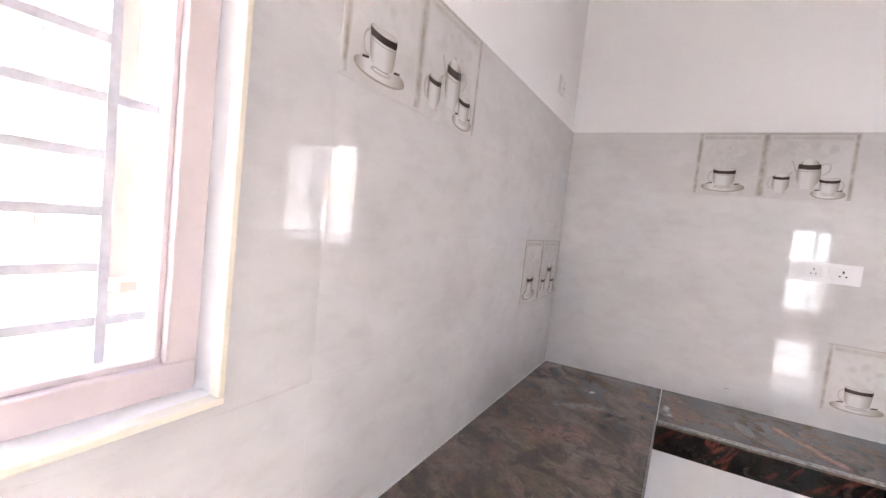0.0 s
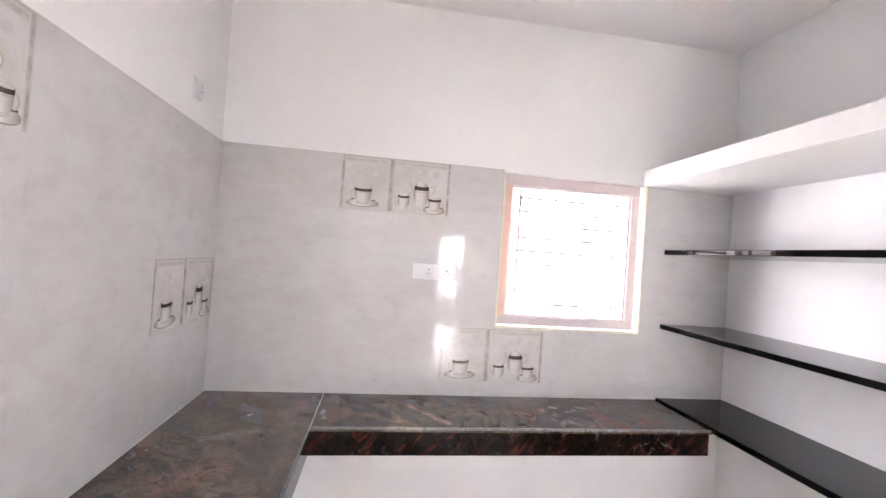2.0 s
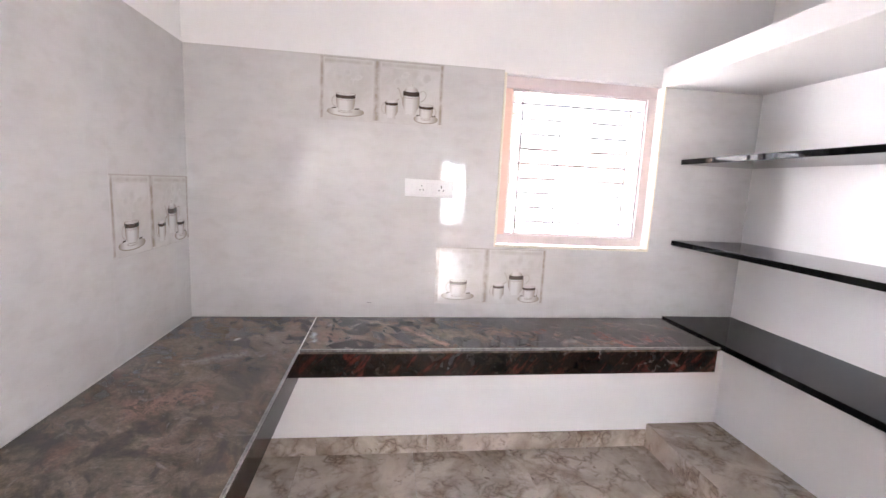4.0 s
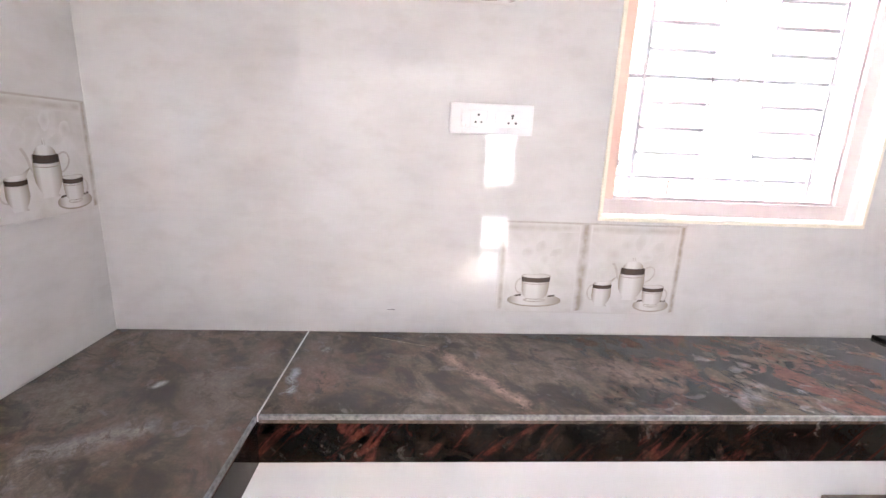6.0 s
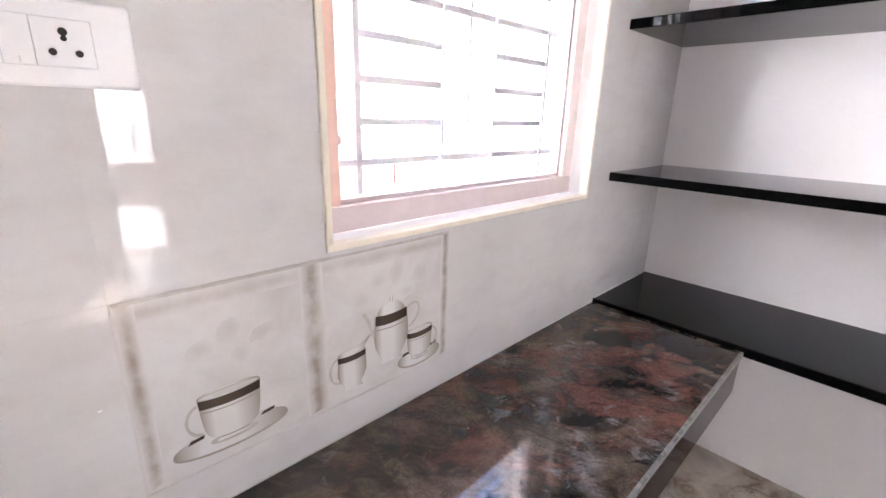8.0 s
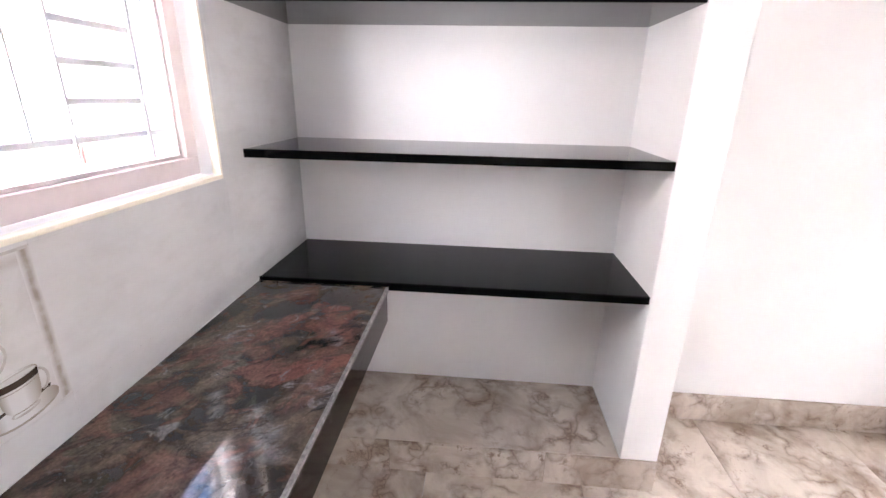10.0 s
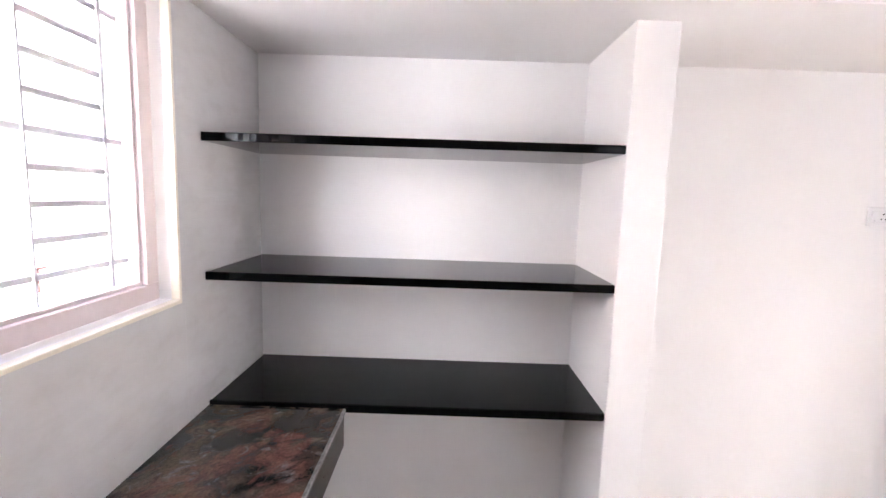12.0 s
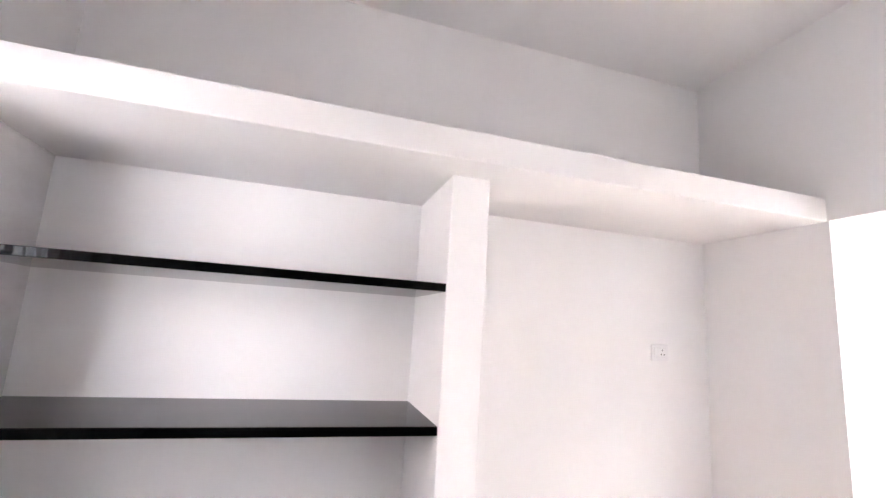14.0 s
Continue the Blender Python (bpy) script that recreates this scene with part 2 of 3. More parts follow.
def floor_tile_material():
    """Polished beige marble-look tile with brown veins."""
    m, n, l, p = shader("beige_marble_tile")
    vec = mapped(n, l, (1, 1, 1))
    cloud = noise_node(n, l, vec, 3.5, 7, 0.6, 0.8)
    base = ramp(n, l, cloud, [(0.30, (0.30, 0.235, 0.18)), (0.44, (0.46, 0.385, 0.315)), (0.60, (0.62, 0.54, 0.46)), (0.8, (0.54, 0.46, 0.385))])
    v = n.new("ShaderNodeTexVoronoi")
    v.feature = "DISTANCE_TO_EDGE"
    v.inputs["Scale"].default_value = 6.0
    warp = n.new("ShaderNodeVectorMath")
    warp.operation = "MULTIPLY_ADD"
    warp.inputs[1].default_value = (0.45, 0.45, 0.45)
    nz = n.new("ShaderNodeTexNoise")
    nz.inputs["Scale"].default_value, nz.inputs["Detail"].default_value = 6.0, 6.0
    l.new(vec, nz.inputs["Vector"])
    l.new(nz.outputs["Color"], warp.inputs[0])
    l.new(vec, warp.inputs[2])
    l.new(warp.outputs[0], v.inputs["Vector"])
    soft = ramp(n, l, v.outputs["Distance"], [(0.0, (0.7, 0.7, 0.7)), (0.20, (0, 0, 0))])
    thin = ramp(n, l, v.outputs["Distance"], [(0.0, (0.5, 0.5, 0.5)), (0.03, (0, 0, 0))])
    where = ramp(n, l, noise_node(n, l, vec, 5.0, 5), [(0.42, (0, 0, 0)), (0.62, (1, 1, 1))])
    base = mix(n, l, mix(n, l, 1.0, soft, where, "MULTIPLY"), base, (0.17, 0.112, 0.080))
    l.new(mix(n, l, mix(n, l, 1.0, thin, where, "MULTIPLY"), blotch(n, l, vec, base), (0.16, 0.105, 0.075)), p.inputs["Base Color"])
    p.inputs["Roughness"].default_value = 0.13
    return m


def print_material(name, light, shade):
    """A printed motif that darkens to one side."""
    m, n, l, p = shader(name)
    tc = n.new("ShaderNodeTexCoord")
    sep = n.new("ShaderNodeSeparateXYZ")
    l.new(tc.outputs["Generated"], sep.inputs[0])
    l.new(ramp(n, l, sep.outputs["X"], [(0.0, shade), (0.22, light), (0.55, light), (0.78, tuple((a + b) / 2 for a, b in zip(light, shade))), (1.0, shade)]), p.inputs["Base Color"])
    p.inputs["Roughness"].default_value = 0.08
    return m


def smudge_material(name, colour, across):
    """A printed smudge that melts into the tile's ground at its edges."""
    m, n, l, p = shader(name)
    tc = n.new("ShaderNodeTexCoord")
    sep = n.new("ShaderNodeSeparateXYZ")
    ctr = n.new("ShaderNodeVectorMath")
    ctr.operation = "SUBTRACT"
    ctr.inputs[1].default_value = (0.5, 0.5, 0.5)
    l.new(tc.outputs["Generated"], ctr.inputs[0])
    flat = n.new("ShaderNodeVectorMath")
    flat.operation = "MULTIPLY"
    flat.inputs[1].default_value = across
    l.new(ctr.outputs[0], flat.inputs[0])
    ln = n.new("ShaderNodeVectorMath")
    ln.operation = "LENGTH"
    l.new(flat.outputs[0], ln.inputs[0])
    core = ramp(n, l, ln.outputs["Value"], [(0.08, (1, 1, 1)), (0.46, (0, 0, 0))])
    worn = ramp(n, l, noise_node(n, l, mapped(n, l, (1, 1, 1)), 28, 5), [(0.30, (0.25, 0.25, 0.25)), (0.62, (1, 1, 1))])
    ground_tone = ramp(n, l, noise_node(n, l, mapped(n, l, (1, 1, 1)), 9.0, 5), [(0.33, (0.58, 0.56, 0.535)), (0.7, (0.68, 0.665, 0.645))])
    l.new(mix(n, l, times(n, l, core, worn), ground_tone, colour), p.inputs["Base Color"])
    p.inputs["Roughness"].default_value = 0.05
    return m


def backing_material():
    """The printed ground of a motif tile: pale with soft beige smudges."""
    m, n, l, p = shader("motif_tile_ground")
    vec = mapped(n, l, (1, 1, 1))
    l.new(ramp(n, l, noise_node(n, l, vec, 9.0, 5, 0.6, 0.5), [(0.33, (0.56, 0.54, 0.51)), (0.6, (0.66, 0.64, 0.62)), (0.8, (0.70, 0.685, 0.67))]), p.inputs["Base Color"])
    p.inputs["Roughness"].default_value = 0.07
    return m


WALL = paint_material("white_emulsion", (0.892, 0.882, 0.874))
# hall colour darkened so that its reflection in the tiles stays dim
DIM_HALL_PAINT = paint_material("dimmed_hall_emulsion", (0.50, 0.475, 0.455))
CEIL = paint_material("ceiling_white", (0.87, 0.86, 0.855), 0.75)
TILE = wall_tile_material()
GRANITE = granite_material("dusty_sheen_granite", 0.24)
# the same stone for the fascia, its colour darkened for shade
GRANITE_SHADED = granite_material("shaded_brown_granite", 0.0)
FLOOR = floor_tile_material()
BLACK = plain_material("black_granite", (0.0042, 0.0050, 0.0042), 0.07, 0, 0.3, 160, 0.15)
BLACK_EDGE = plain_material("polished_black_edge", (0.0015, 0.0015, 0.0015), 0.05, 0, 0.3, 160, 0.07)
GROUT = plain_material("white_cement", (0.62, 0.60, 0.57), 0.8, 0, 0.15, 60)
ROUGH_EDGE = plain_material("ground_granite_edge", (0.22, 0.21, 0.20), 0.45, 0, 0.6, 90)
PINK = plain_material("pink_enamel", (0.70, 0.605, 0.595), 0.35, 0, 0.05, 30)
SALMON = plain_material("salmon_leaf_and_lit_jamb", (0.84, 0.58, 0.48), 0.4, 0, 0.06, 30)
CREAM = plain_material("cream_trim", (0.84, 0.78, 0.65), 0.35, 0, 0.06, 30)
STEEL = plain_material("grey_enamelled_steel", (0.74, 0.73, 0.77), 0.5, 0.0, 0.12, 60)
PLASTIC = plain_material("white_plastic", (0.84, 0.83, 0.83), 0.28, 0, 0.02, 20)
STAY = plain_material("brown_stay_iron", (0.22, 0.10, 0.08), 0.5)
PLASTIC_LINE = plain_material("grey_plastic_seam", (0.62, 0.61, 0.61), 0.5)
DARK = plain_material("dark_hole", (0.015, 0.012, 0.010), 0.6)
MOTIF = backing_material()
PORCELAIN = print_material("printed_porcelain", (0.70, 0.685, 0.665), (0.31, 0.26, 0.205))
TAUPE = plain_material("printed_taupe_shadow", (0.40, 0.355, 0.30), 0.08, 0, 0.2, 40)
BROWN = print_material("printed_brown_band", (0.075, 0.052, 0.038), (0.035, 0.024, 0.018))
SHADOW_PRINT = smudge_material("printed_taupe_bar", (0.35, 0.30, 0.245), (1, 0, 0))
TOP_PRINT = smudge_material("printed_taupe_fade", (0.50, 0.47, 0.43), (0, 1, 0))
FAINT = smudge_material("printed_faint_leaf", (0.555, 0.53, 0.505), (1, 1, 0))
LINE = plain_material("printed_grey_line", (0.53, 0.495, 0.45), 0.08, 0, 0.15, 40)
GROUND = plain_material("dusty_concrete_ground", (0.55, 0.53, 0.50), 0.9, 0, 0.2, 3)
GLASS, gn, gl, gp = shader("window_glass")
gp.inputs["Transmission Weight"].default_value, gp.inputs["Roughness"].default_value = 1.0, 0.0
gp.inputs["Base Color"].default_value = (0.96, 0.98, 0.98, 1)

# ---------------------------------------------------------------- builders


def box(x0, x1, y0, y1, z0, z1, bevel=0.0, segs=2):
    bm = bmesh.new()
    bmesh.ops.create_cube(bm, size=1.0)
    for v in bm.verts:
        v.co = Vector(((x0 + x1) / 2 + v.co.x * (x1 - x0), (y0 + y1) / 2 + v.co.y * (y1 - y0), (z0 + z1) / 2 + v.co.z * (z1 - z0)))
    if bevel:
        bmesh.ops.bevel(bm, geom=bm.edges[:], offset=bevel, segments=segs, affect="EDGES", profile=0.5)
    return bm


def join(bms):
    out = bmesh.new()
    for bm in bms:
        me = bpy.data.meshes.new("tmp")
        bm.to_mesh(me)
        out.from_mesh(me)
        bm.free()
        bpy.data.meshes.remove(me)
    return out


def rod(a, b, r, sides=10):
    a, b = Vector(a), Vector(b)
    bm = bmesh.new()
    bmesh.ops.create_cone(bm, cap_ends=True, segments=sides, radius1=r, radius2=r, depth=(b - a).length)
    bm.transform(Matrix.Translation((a + b) / 2) @ (b - a).to_track_quat("Z", "Y").to_matrix().to_4x4())
    return bm


def mesh_object(name, bm, material, smooth=False):
    bmesh.ops.recalc_face_normals(bm, faces=bm.faces)
    me = bpy.data.meshes.new(name)
    bm.to_mesh(me)
    bm.free()
    me.materials.append(material)
    if smooth:
        for f in me.polygons:
            f.use_smooth = True
    return new(name, me)


def part(name, bm, material, parent, label="", smooth=False):
    ob = mesh_object(name, bm, material, smooth)
    ob.parent = parent
    if parent.type == "EMPTY":
        ob.matrix_parent_inverse = parent.matrix_basis.inverted()
    if label:
        ob["label"] = label
    return ob


def thing(name, base, label, category, group="", kind=""):
    ob = new(name)
    ob.empty_display_size = 0.05
    ob.location = base
    return tagged(ob, label, category, group, kind)


def structure(name, bm, material, label, category):
    return tagged(mesh_object(name, bm, material), label, category, kind="structure")


# ---------------------------------------------------------------- plan
XE = 2.983          # east wall
YS = -2.872         # south wall
ZC = 2.950          # ceiling
ZD = 2.080          # top of the tiled dado and of the openings
ZW = 0.781          # granite worktop at the west wall
FALL = 0.0066       # its rise per metre towards the shelves
PL = 0.140          # plinth and skirting height
T = 0.23            # outer wall thickness
PF = 0.010          # plaster lies this far behind the tile face
NW = (1.523, 2.410, 1.180, 2.072)       # north window: x0, x1, z0, z1
WW = (-2.938, -2.050, 1.190, 2.072)     # west window: y0, y1, z0, z1
LW = (0.300, 2.700, -4.330, -3.550)     # added, unseen light shaft over the hall: x0, x1, y0, y1
DOOR = (-0.010, 2.382, 2.070)           # wide passage to the hall: x0, x1, top
HALL = -4.35


def wall_with_holes(axis, face, back, lo, hi, top, holes):
    """A wall with openings side by side; axis is the direction across its thickness."""
    a, b = min(face, back), max(face, back)
    rects, at = [], lo
    for u0, u1, z0, z1 in sorted(holes):
        if u0 > at:
            rects.append((at, u0, -0.2, top))
        rects.append((u0, u1, z1, top))
        if z0 > 0:
            rects.append((u0, u1, -0.2, z0))
        at = u1
    if hi > at:
        rects.append((at, hi, -0.2, top))
    bm = join([box(p, q, a, b, s, t) if axis == "y" else box(a, b, p, q, s, t) for p, q, s, t in rects])
    bmesh.ops.remove_doubles(bm, verts=bm.verts, dist=0.0001)
    return bm


wall_north = structure("wall_north", wall_with_holes("y", PF, PF + T, -PF - T, XE + T, ZC, [NW]), WALL, "white painted plaster wall with a tiled dado and a window", "wall")
wall_west = structure("wall_west", wall_with_holes("x", -PF, -PF - T, HALL - T, PF, ZC, [WW]), WALL, "white painted plaster wall with a tiled dado and a window", "wall")
wall_east = structure("wall_east", wall_with_holes("x", XE, XE + T, HALL - T, PF, ZC, []), WALL, "plain white painted plaster wall", "wall")
wall_south = structure("wall_south", wall_with_holes("y", YS, YS - T, -PF, XE, ZC, [(DOOR[0], DOOR[1], -0.2, DOOR[2])]), WALL, "white painted wall end and lintel over a wide open passage", "wall")
wall_hall = structure("wall_hall", wall_with_holes("y", HALL, HALL - T, -PF, XE, ZC, [(1.74, 2.20, -0.2, 2.07)]), DIM_HALL_PAINT, "hall wall behind the kitchen, darkened to dim its reflection", "wall")
CX, CY = (-PF - T, XE + T), (HALL - T, PF + T)
ceiling = structure("ceiling", join([box(*CX, LW[3], CY[1], ZC, ZC + 0.15), box(*CX, CY[0], LW[2], ZC, ZC + 0.15), box(CX[0], LW[0], LW[2], LW[3], ZC, ZC + 0.15), box(LW[1], CX[1], LW[2], LW[3], ZC, ZC + 0.15)]), CEIL, "plain white painted ceiling with an added light opening over the hall", "ceiling")
# shaft added out of view to hold the hall's fill lamp
structure("light_well", join([box(LW[0] - 0.12, LW[0], LW[2] - 0.12, LW[3] + 0.12, ZC + 0.15, 4.6), box(LW[1], LW[1] + 0.12, LW[2] - 0.12, LW[3] + 0.12, ZC + 0.15, 4.6), box(LW[0], LW[1], LW[2] - 0.12, LW[2], ZC + 0.15, 4.6), box(LW[0], LW[1], LW[3], LW[3] + 0.12, ZC + 0.15, 4.6)]), WALL, "added white shaft holding a lamp that lights the hall", "light well")
structure("wall_partition", box(2.540, XE + 0.01, -1.470, -1.334, PL, ZD - 0.012, 0.004), WALL, "thin white plastered partition beside the stone shelves", "wall")
loft = structure("loft_slab", box(2.386, XE + 0.01, YS, PF, 2.066, 2.164, 0.005), WALL, "white plastered concrete loft slab over the shelves", "loft")

floor_ob = structure("floor", box(-PF, XE, HALL - T, PF, -0.2, -0.008), GROUT, "floor of polished beige marble-look tiles", "floor")
ground = structure("ground", box(-70, 70, -70, 70, -0.5, -0.21), GROUND, "pale dusty ground around the house", "ground")
# added glowing panels stand in for the glare outdoors and light the rooms
BACKDROP_GLOW, hn, hl, hp = shader("glowing_backdrop")
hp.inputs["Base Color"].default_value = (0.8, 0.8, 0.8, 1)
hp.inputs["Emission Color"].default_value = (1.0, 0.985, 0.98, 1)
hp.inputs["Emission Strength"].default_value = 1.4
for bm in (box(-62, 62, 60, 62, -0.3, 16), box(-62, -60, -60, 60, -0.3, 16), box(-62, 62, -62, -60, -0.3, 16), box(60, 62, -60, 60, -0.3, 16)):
    structure("backdrop", bm, BACKDROP_GLOW, "added glowing white panel far beyond the windows", "backdrop")
NEIGHBOUR_WALL = paint_material("lime_washed_wall", (0.64, 0.62, 0.60), 0.9, 0.08)
NEIGHBOUR_BAND = paint_material("peach_washed_wall", (0.58, 0.40, 0.32), 0.9, 0.08)
NEIGHBOUR_GREY = paint_material("grey_cement_render", (0.27, 0.255, 0.26), 0.9, 0.12)
house = thing("neighbour_house", (4.0, 3.6, -0.21), "lime-washed neighbouring house with a peach band and grey wing", "house")
part("wall", box(-3.0, 5.02, 3.2, 4.0, -0.21, 5.2), NEIGHBOUR_WALL, house)
part("band", box(-3.0, 5.015, 3.15, 3.196, 1.62, 2.02, 0.004), NEIGHBOUR_BAND, house, "peach painted band")
part("band", box(-3.0, 5.015, 3.15, 3.196, 2.62, 2.95, 0.004), NEIGHBOUR_BAND, house, "peach painted band")
part("wing", box(5.024, 9.0, 2.9, 4.0, 0.75, 5.2), NEIGHBOUR_GREY, house, "grey cement-rendered wing")
part("base", box(5.024, 9.0, 2.86, 4.0, -0.21, 0.746), NEIGHBOUR_WALL, house)
house_window = part("window", join([box(4.42, 4.50, 3.12, 3.196, 0.75, 1.60, 0.004), box(4.82, 4.90, 3.12, 3.196, 0.75, 1.60, 0.004), box(4.50, 4.82, 3.12, 3.196, 0.75, 0.82, 0.004), box(4.50, 4.82, 3.12, 3.196, 1.53, 1.60, 0.004)]), WALL, house, "white painted window frame")
part("pane", box(4.504, 4.816, 3.16, 3.192, 0.824, 1.526), NEIGHBOUR_GREY, house_window, "dull shuttered pane")
# unseen wall, added to hold back light from the west window
west_light_block = thing("west_light_block", (-2.6, -3.0, -0.21), "tall lime-washed wall added to cut the west window's light", "wall", kind="structure")
part("wall", box(-2.85, -2.5, -9.0, 4.5, -0.21, 3.30), NEIGHBOUR_WALL, west_light_block)
part("coping", box(-2.90, -2.45, -9.0, 4.5, 3.30, 3.36, 0.01), NEIGHBOUR_GREY, west_light_block, "grey coping on the added wall")
plinth = structure("plinth", box(2.547, XE, -1.473, PF, -0.008, PL - 0.010), GROUT, "low plinth under the stone shelves faced with tiles", "plinth")

# ---------------------------------------------------------------- windows


def window(name, m, width, height, label, jamb):
    """Local x runs along the opening, y outwards, z up from the sill's outer trim edge."""
    w = thing(name, m.translation, label, "window", kind="structure")

    def add(nm, bm, mat, lab="", parent=None):
        bm.transform(m)
        return part(nm, bm, mat, parent or w, lab)

    e = 0.013
    # cream edging strip round the tiles
    add("trim", box(0, width, -0.006, 0.02, 0, e, 0.003), CREAM, "cream edging strip")
    add("trim", box(0, e, -0.006, 0.02, e, height, 0.003), CREAM, "cream edging strip")
    add("trim", box(width - e, width, -0.006, 0.02, e, height, 0.003), CREAM, "cream edging strip")
    # white lining of the reveal
    add("window_sill", box(0.004, width - 0.004, 0.02, 0.055, 0.001, e - 0.002), WALL)
    # pink steel frame with an inner lip
    o, f = e + 0.002, 0.062
    fr = add("window_frame", join([
        box(o, width - o, 0.052, 0.112, o, o + f - 0.012, 0.003), box(o, width - o, 0.052, 0.112, height - f, height, 0.003),
        box(width - o - f + 0.012, width - o, 0.052, 0.112, o + f - 0.012, height - f, 0.003)]), PINK, "pink enamelled window frame")
    add("jamb", box(o, o + f - 0.012, 0.052, 0.112, o + f - 0.012, height - f, 0.003), jamb, "enamelled hanging jamb", fr)
    i = o + f - 0.012
    add("lip", join([box(i, width - i, 0.066, 0.100, i, i + 0.010, 0.002), box(i, width - i, 0.066, 0.100, height - f - 0.010, height - f, 0.002),
                     box(i, i + 0.010, 0.066, 0.100, i + 0.010, height - f - 0.010, 0.002), box(width - i - 0.010, width - i, 0.066, 0.100, i + 0.010, height - f - 0.010, 0.002)]), PINK, "", fr)
    # steel grille
    gx0, gx1, gz0, gz1, gy = i + 0.010, width - i - 0.010, i + 0.010, height - f - 0.010, 0.100
    gr = add("grille", join([box(gx0, gx1, gy - 0.004, gy + 0.004, z - 0.007, z + 0.007, 0.001) for z in (0.137, 0.452, 0.767)]), STEEL, "grey painted steel grille")
    c = width / 2
    k = width / 0.888
    vs = [c - 0.308 * k, c - 0.088 * k, c + 0.088 * k, c + 0.308 * k]
    for x, h, d in zip(vs, (0.007, 0.003, 0.003, 0.006), (0.006, 0.011, 0.011, 0.009)):
        add("bar", box(x - h, x + h, gy - d, gy + d, gz0, gz1, 0.001), STEEL, "", gr)
    add("bar", box(c - 0.003, c + 0.003, gy - 0.005, gy + 0.005, 0.137, 0.767, 0.001), STEEL, "", gr)
    zm, span = 0.452, 0.315
    for a, b in ((vs[0], vs[1]), (vs[2], vs[3])):
        for q in (-0.75, -0.5, -0.25, 0.25, 0.5, 0.75):
            add("bar", box(a, b, gy - 0.005, gy + 0.005, zm + q * span - 0.007, zm + q * span + 0.007, 0.001), STEEL, "", gr)
    # casement leaf swung outwards
    lx0, lx1, y0, y1, z0, z1, s = 0.078, 0.112, 0.150, 0.500, i - 0.005, height - f + 0.005, 0.045
    leaf = add("casement", join([box(lx0, lx1, y0, y0 + s, z0, z1, 0.003), box(lx0, lx1, y1 - s, y1, z0, z1, 0.003),
                                 box(lx0, lx1, y0 + s, y1 - s, z0, z0 + s, 0.003), box(lx0, lx1, y0 + s, y1 - s, z1 - s, z1, 0.003)]), SALMON, "salmon enamelled casement standing open")
    pane = add("pane", box((lx0 + lx1) / 2 - 0.002, (lx0 + lx1) / 2 + 0.002, y0 + s, y1 - s, z0 + s, z1 - s), GLASS, "clear glass pane", leaf)
    pane.visible_shadow = False
    for z in (z0 + 0.12, z1 - 0.12):
        add("hinge", box(lx0 + 0.004, lx1 - 0.004, 0.110, 0.152, z - 0.010, z + 0.010, 0.003), SALMON, "", leaf)
    # casement stays: a flat arm with an upright peg
    for x in (0.382 * k, 0.760 * k):
        add("stay", join([box(x - 0.005, x + 0.005, 0.130, 0.308, o + 0.030, o + 0.036, 0.001), box(x - 0.005, x + 0.005, 0.298, 0.306, o + 0.036, o + 0.100, 0.002), box(x - 0.005, x + 0.030, 0.298, 0.306, o + 0.094, o + 0.102, 0.002)]), STAY, "small brown casement stay")
    add("hinge_rail", box(o, width - o, 0.112, 0.135, o, i, 0.003), PINK)
    return w


# salmon on this pink jamb puts the warm light on it into its colour
window_1 = window("window_1", Matrix.Translation((NW[0], 0, NW[2])), NW[1] - NW[0], NW[3] - NW[2], "pink-framed window with a steel grille and cream trim", SALMON)
# the west window's local x runs south to north reversed, so that the open leaf hangs at its north side
window_2 = window("window_2", Matrix.Translation((0, WW[1], WW[2])) @ Matrix(((0, -1, 0, 0), (-1, 0, 0, 0), (0, 0, 1, 0), (0, 0, 0, 1))), WW[1] - WW[0], WW[3] - WW[2], "pink-framed window with a grey steel grille beside the worktop", PINK)

# ---------------------------------------------------------------- worktop and shelves
worktop = thing("worktop", (0.3, -0.3, ZW - 0.02), "L-shaped brown granite worktop with a deep front fascia", "worktop")
WX, WY, WEND = 0.608, -0.461, -1.900


def sloped(bm):
    """Set to the worktop's slight fall."""
    for v in bm.verts:
        v.co.z += FALL * v.co.x
    return bm


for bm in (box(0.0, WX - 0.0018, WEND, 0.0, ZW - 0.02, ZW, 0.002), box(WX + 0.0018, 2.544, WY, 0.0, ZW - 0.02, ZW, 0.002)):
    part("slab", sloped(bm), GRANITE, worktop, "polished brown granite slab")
part("joint", sloped(box(WX - 0.0018, WX + 0.0018, WY + 0.004, -0.001, ZW - 0.018, ZW + 0.0005)), GROUT, worktop, "white cement joint")
part("fascia", sloped(box(WX - 0.022, 2.530, WY + 0.002, WY + 0.020, ZW - 0.125, ZW - 0.020, 0.001)), GRANITE_SHADED, worktop, "polished granite fascia darkened as in shade")
part("fascia", sloped(box(WX - 0.022, WX - 0.002, WEND, WY + 0.002, ZW - 0.125, ZW - 0.020, 0.001)), GRANITE_SHADED, worktop, "polished granite fascia darkened as in shade")
part("fascia", sloped(box(0.0, WX - 0.022, WEND + 0.002, WEND + 0.020, ZW - 0.125, ZW - 0.020, 0.001)), GRANITE_SHADED, worktop, "polished granite fascia darkened as in shade")
part("edge", sloped(box(WX + 0.004, 2.540, WY - 0.0015, WY + 0.007, ZW - 0.010, ZW + 0.0012, 0.0015)), ROUGH_EDGE, worktop, "pale ground edge")
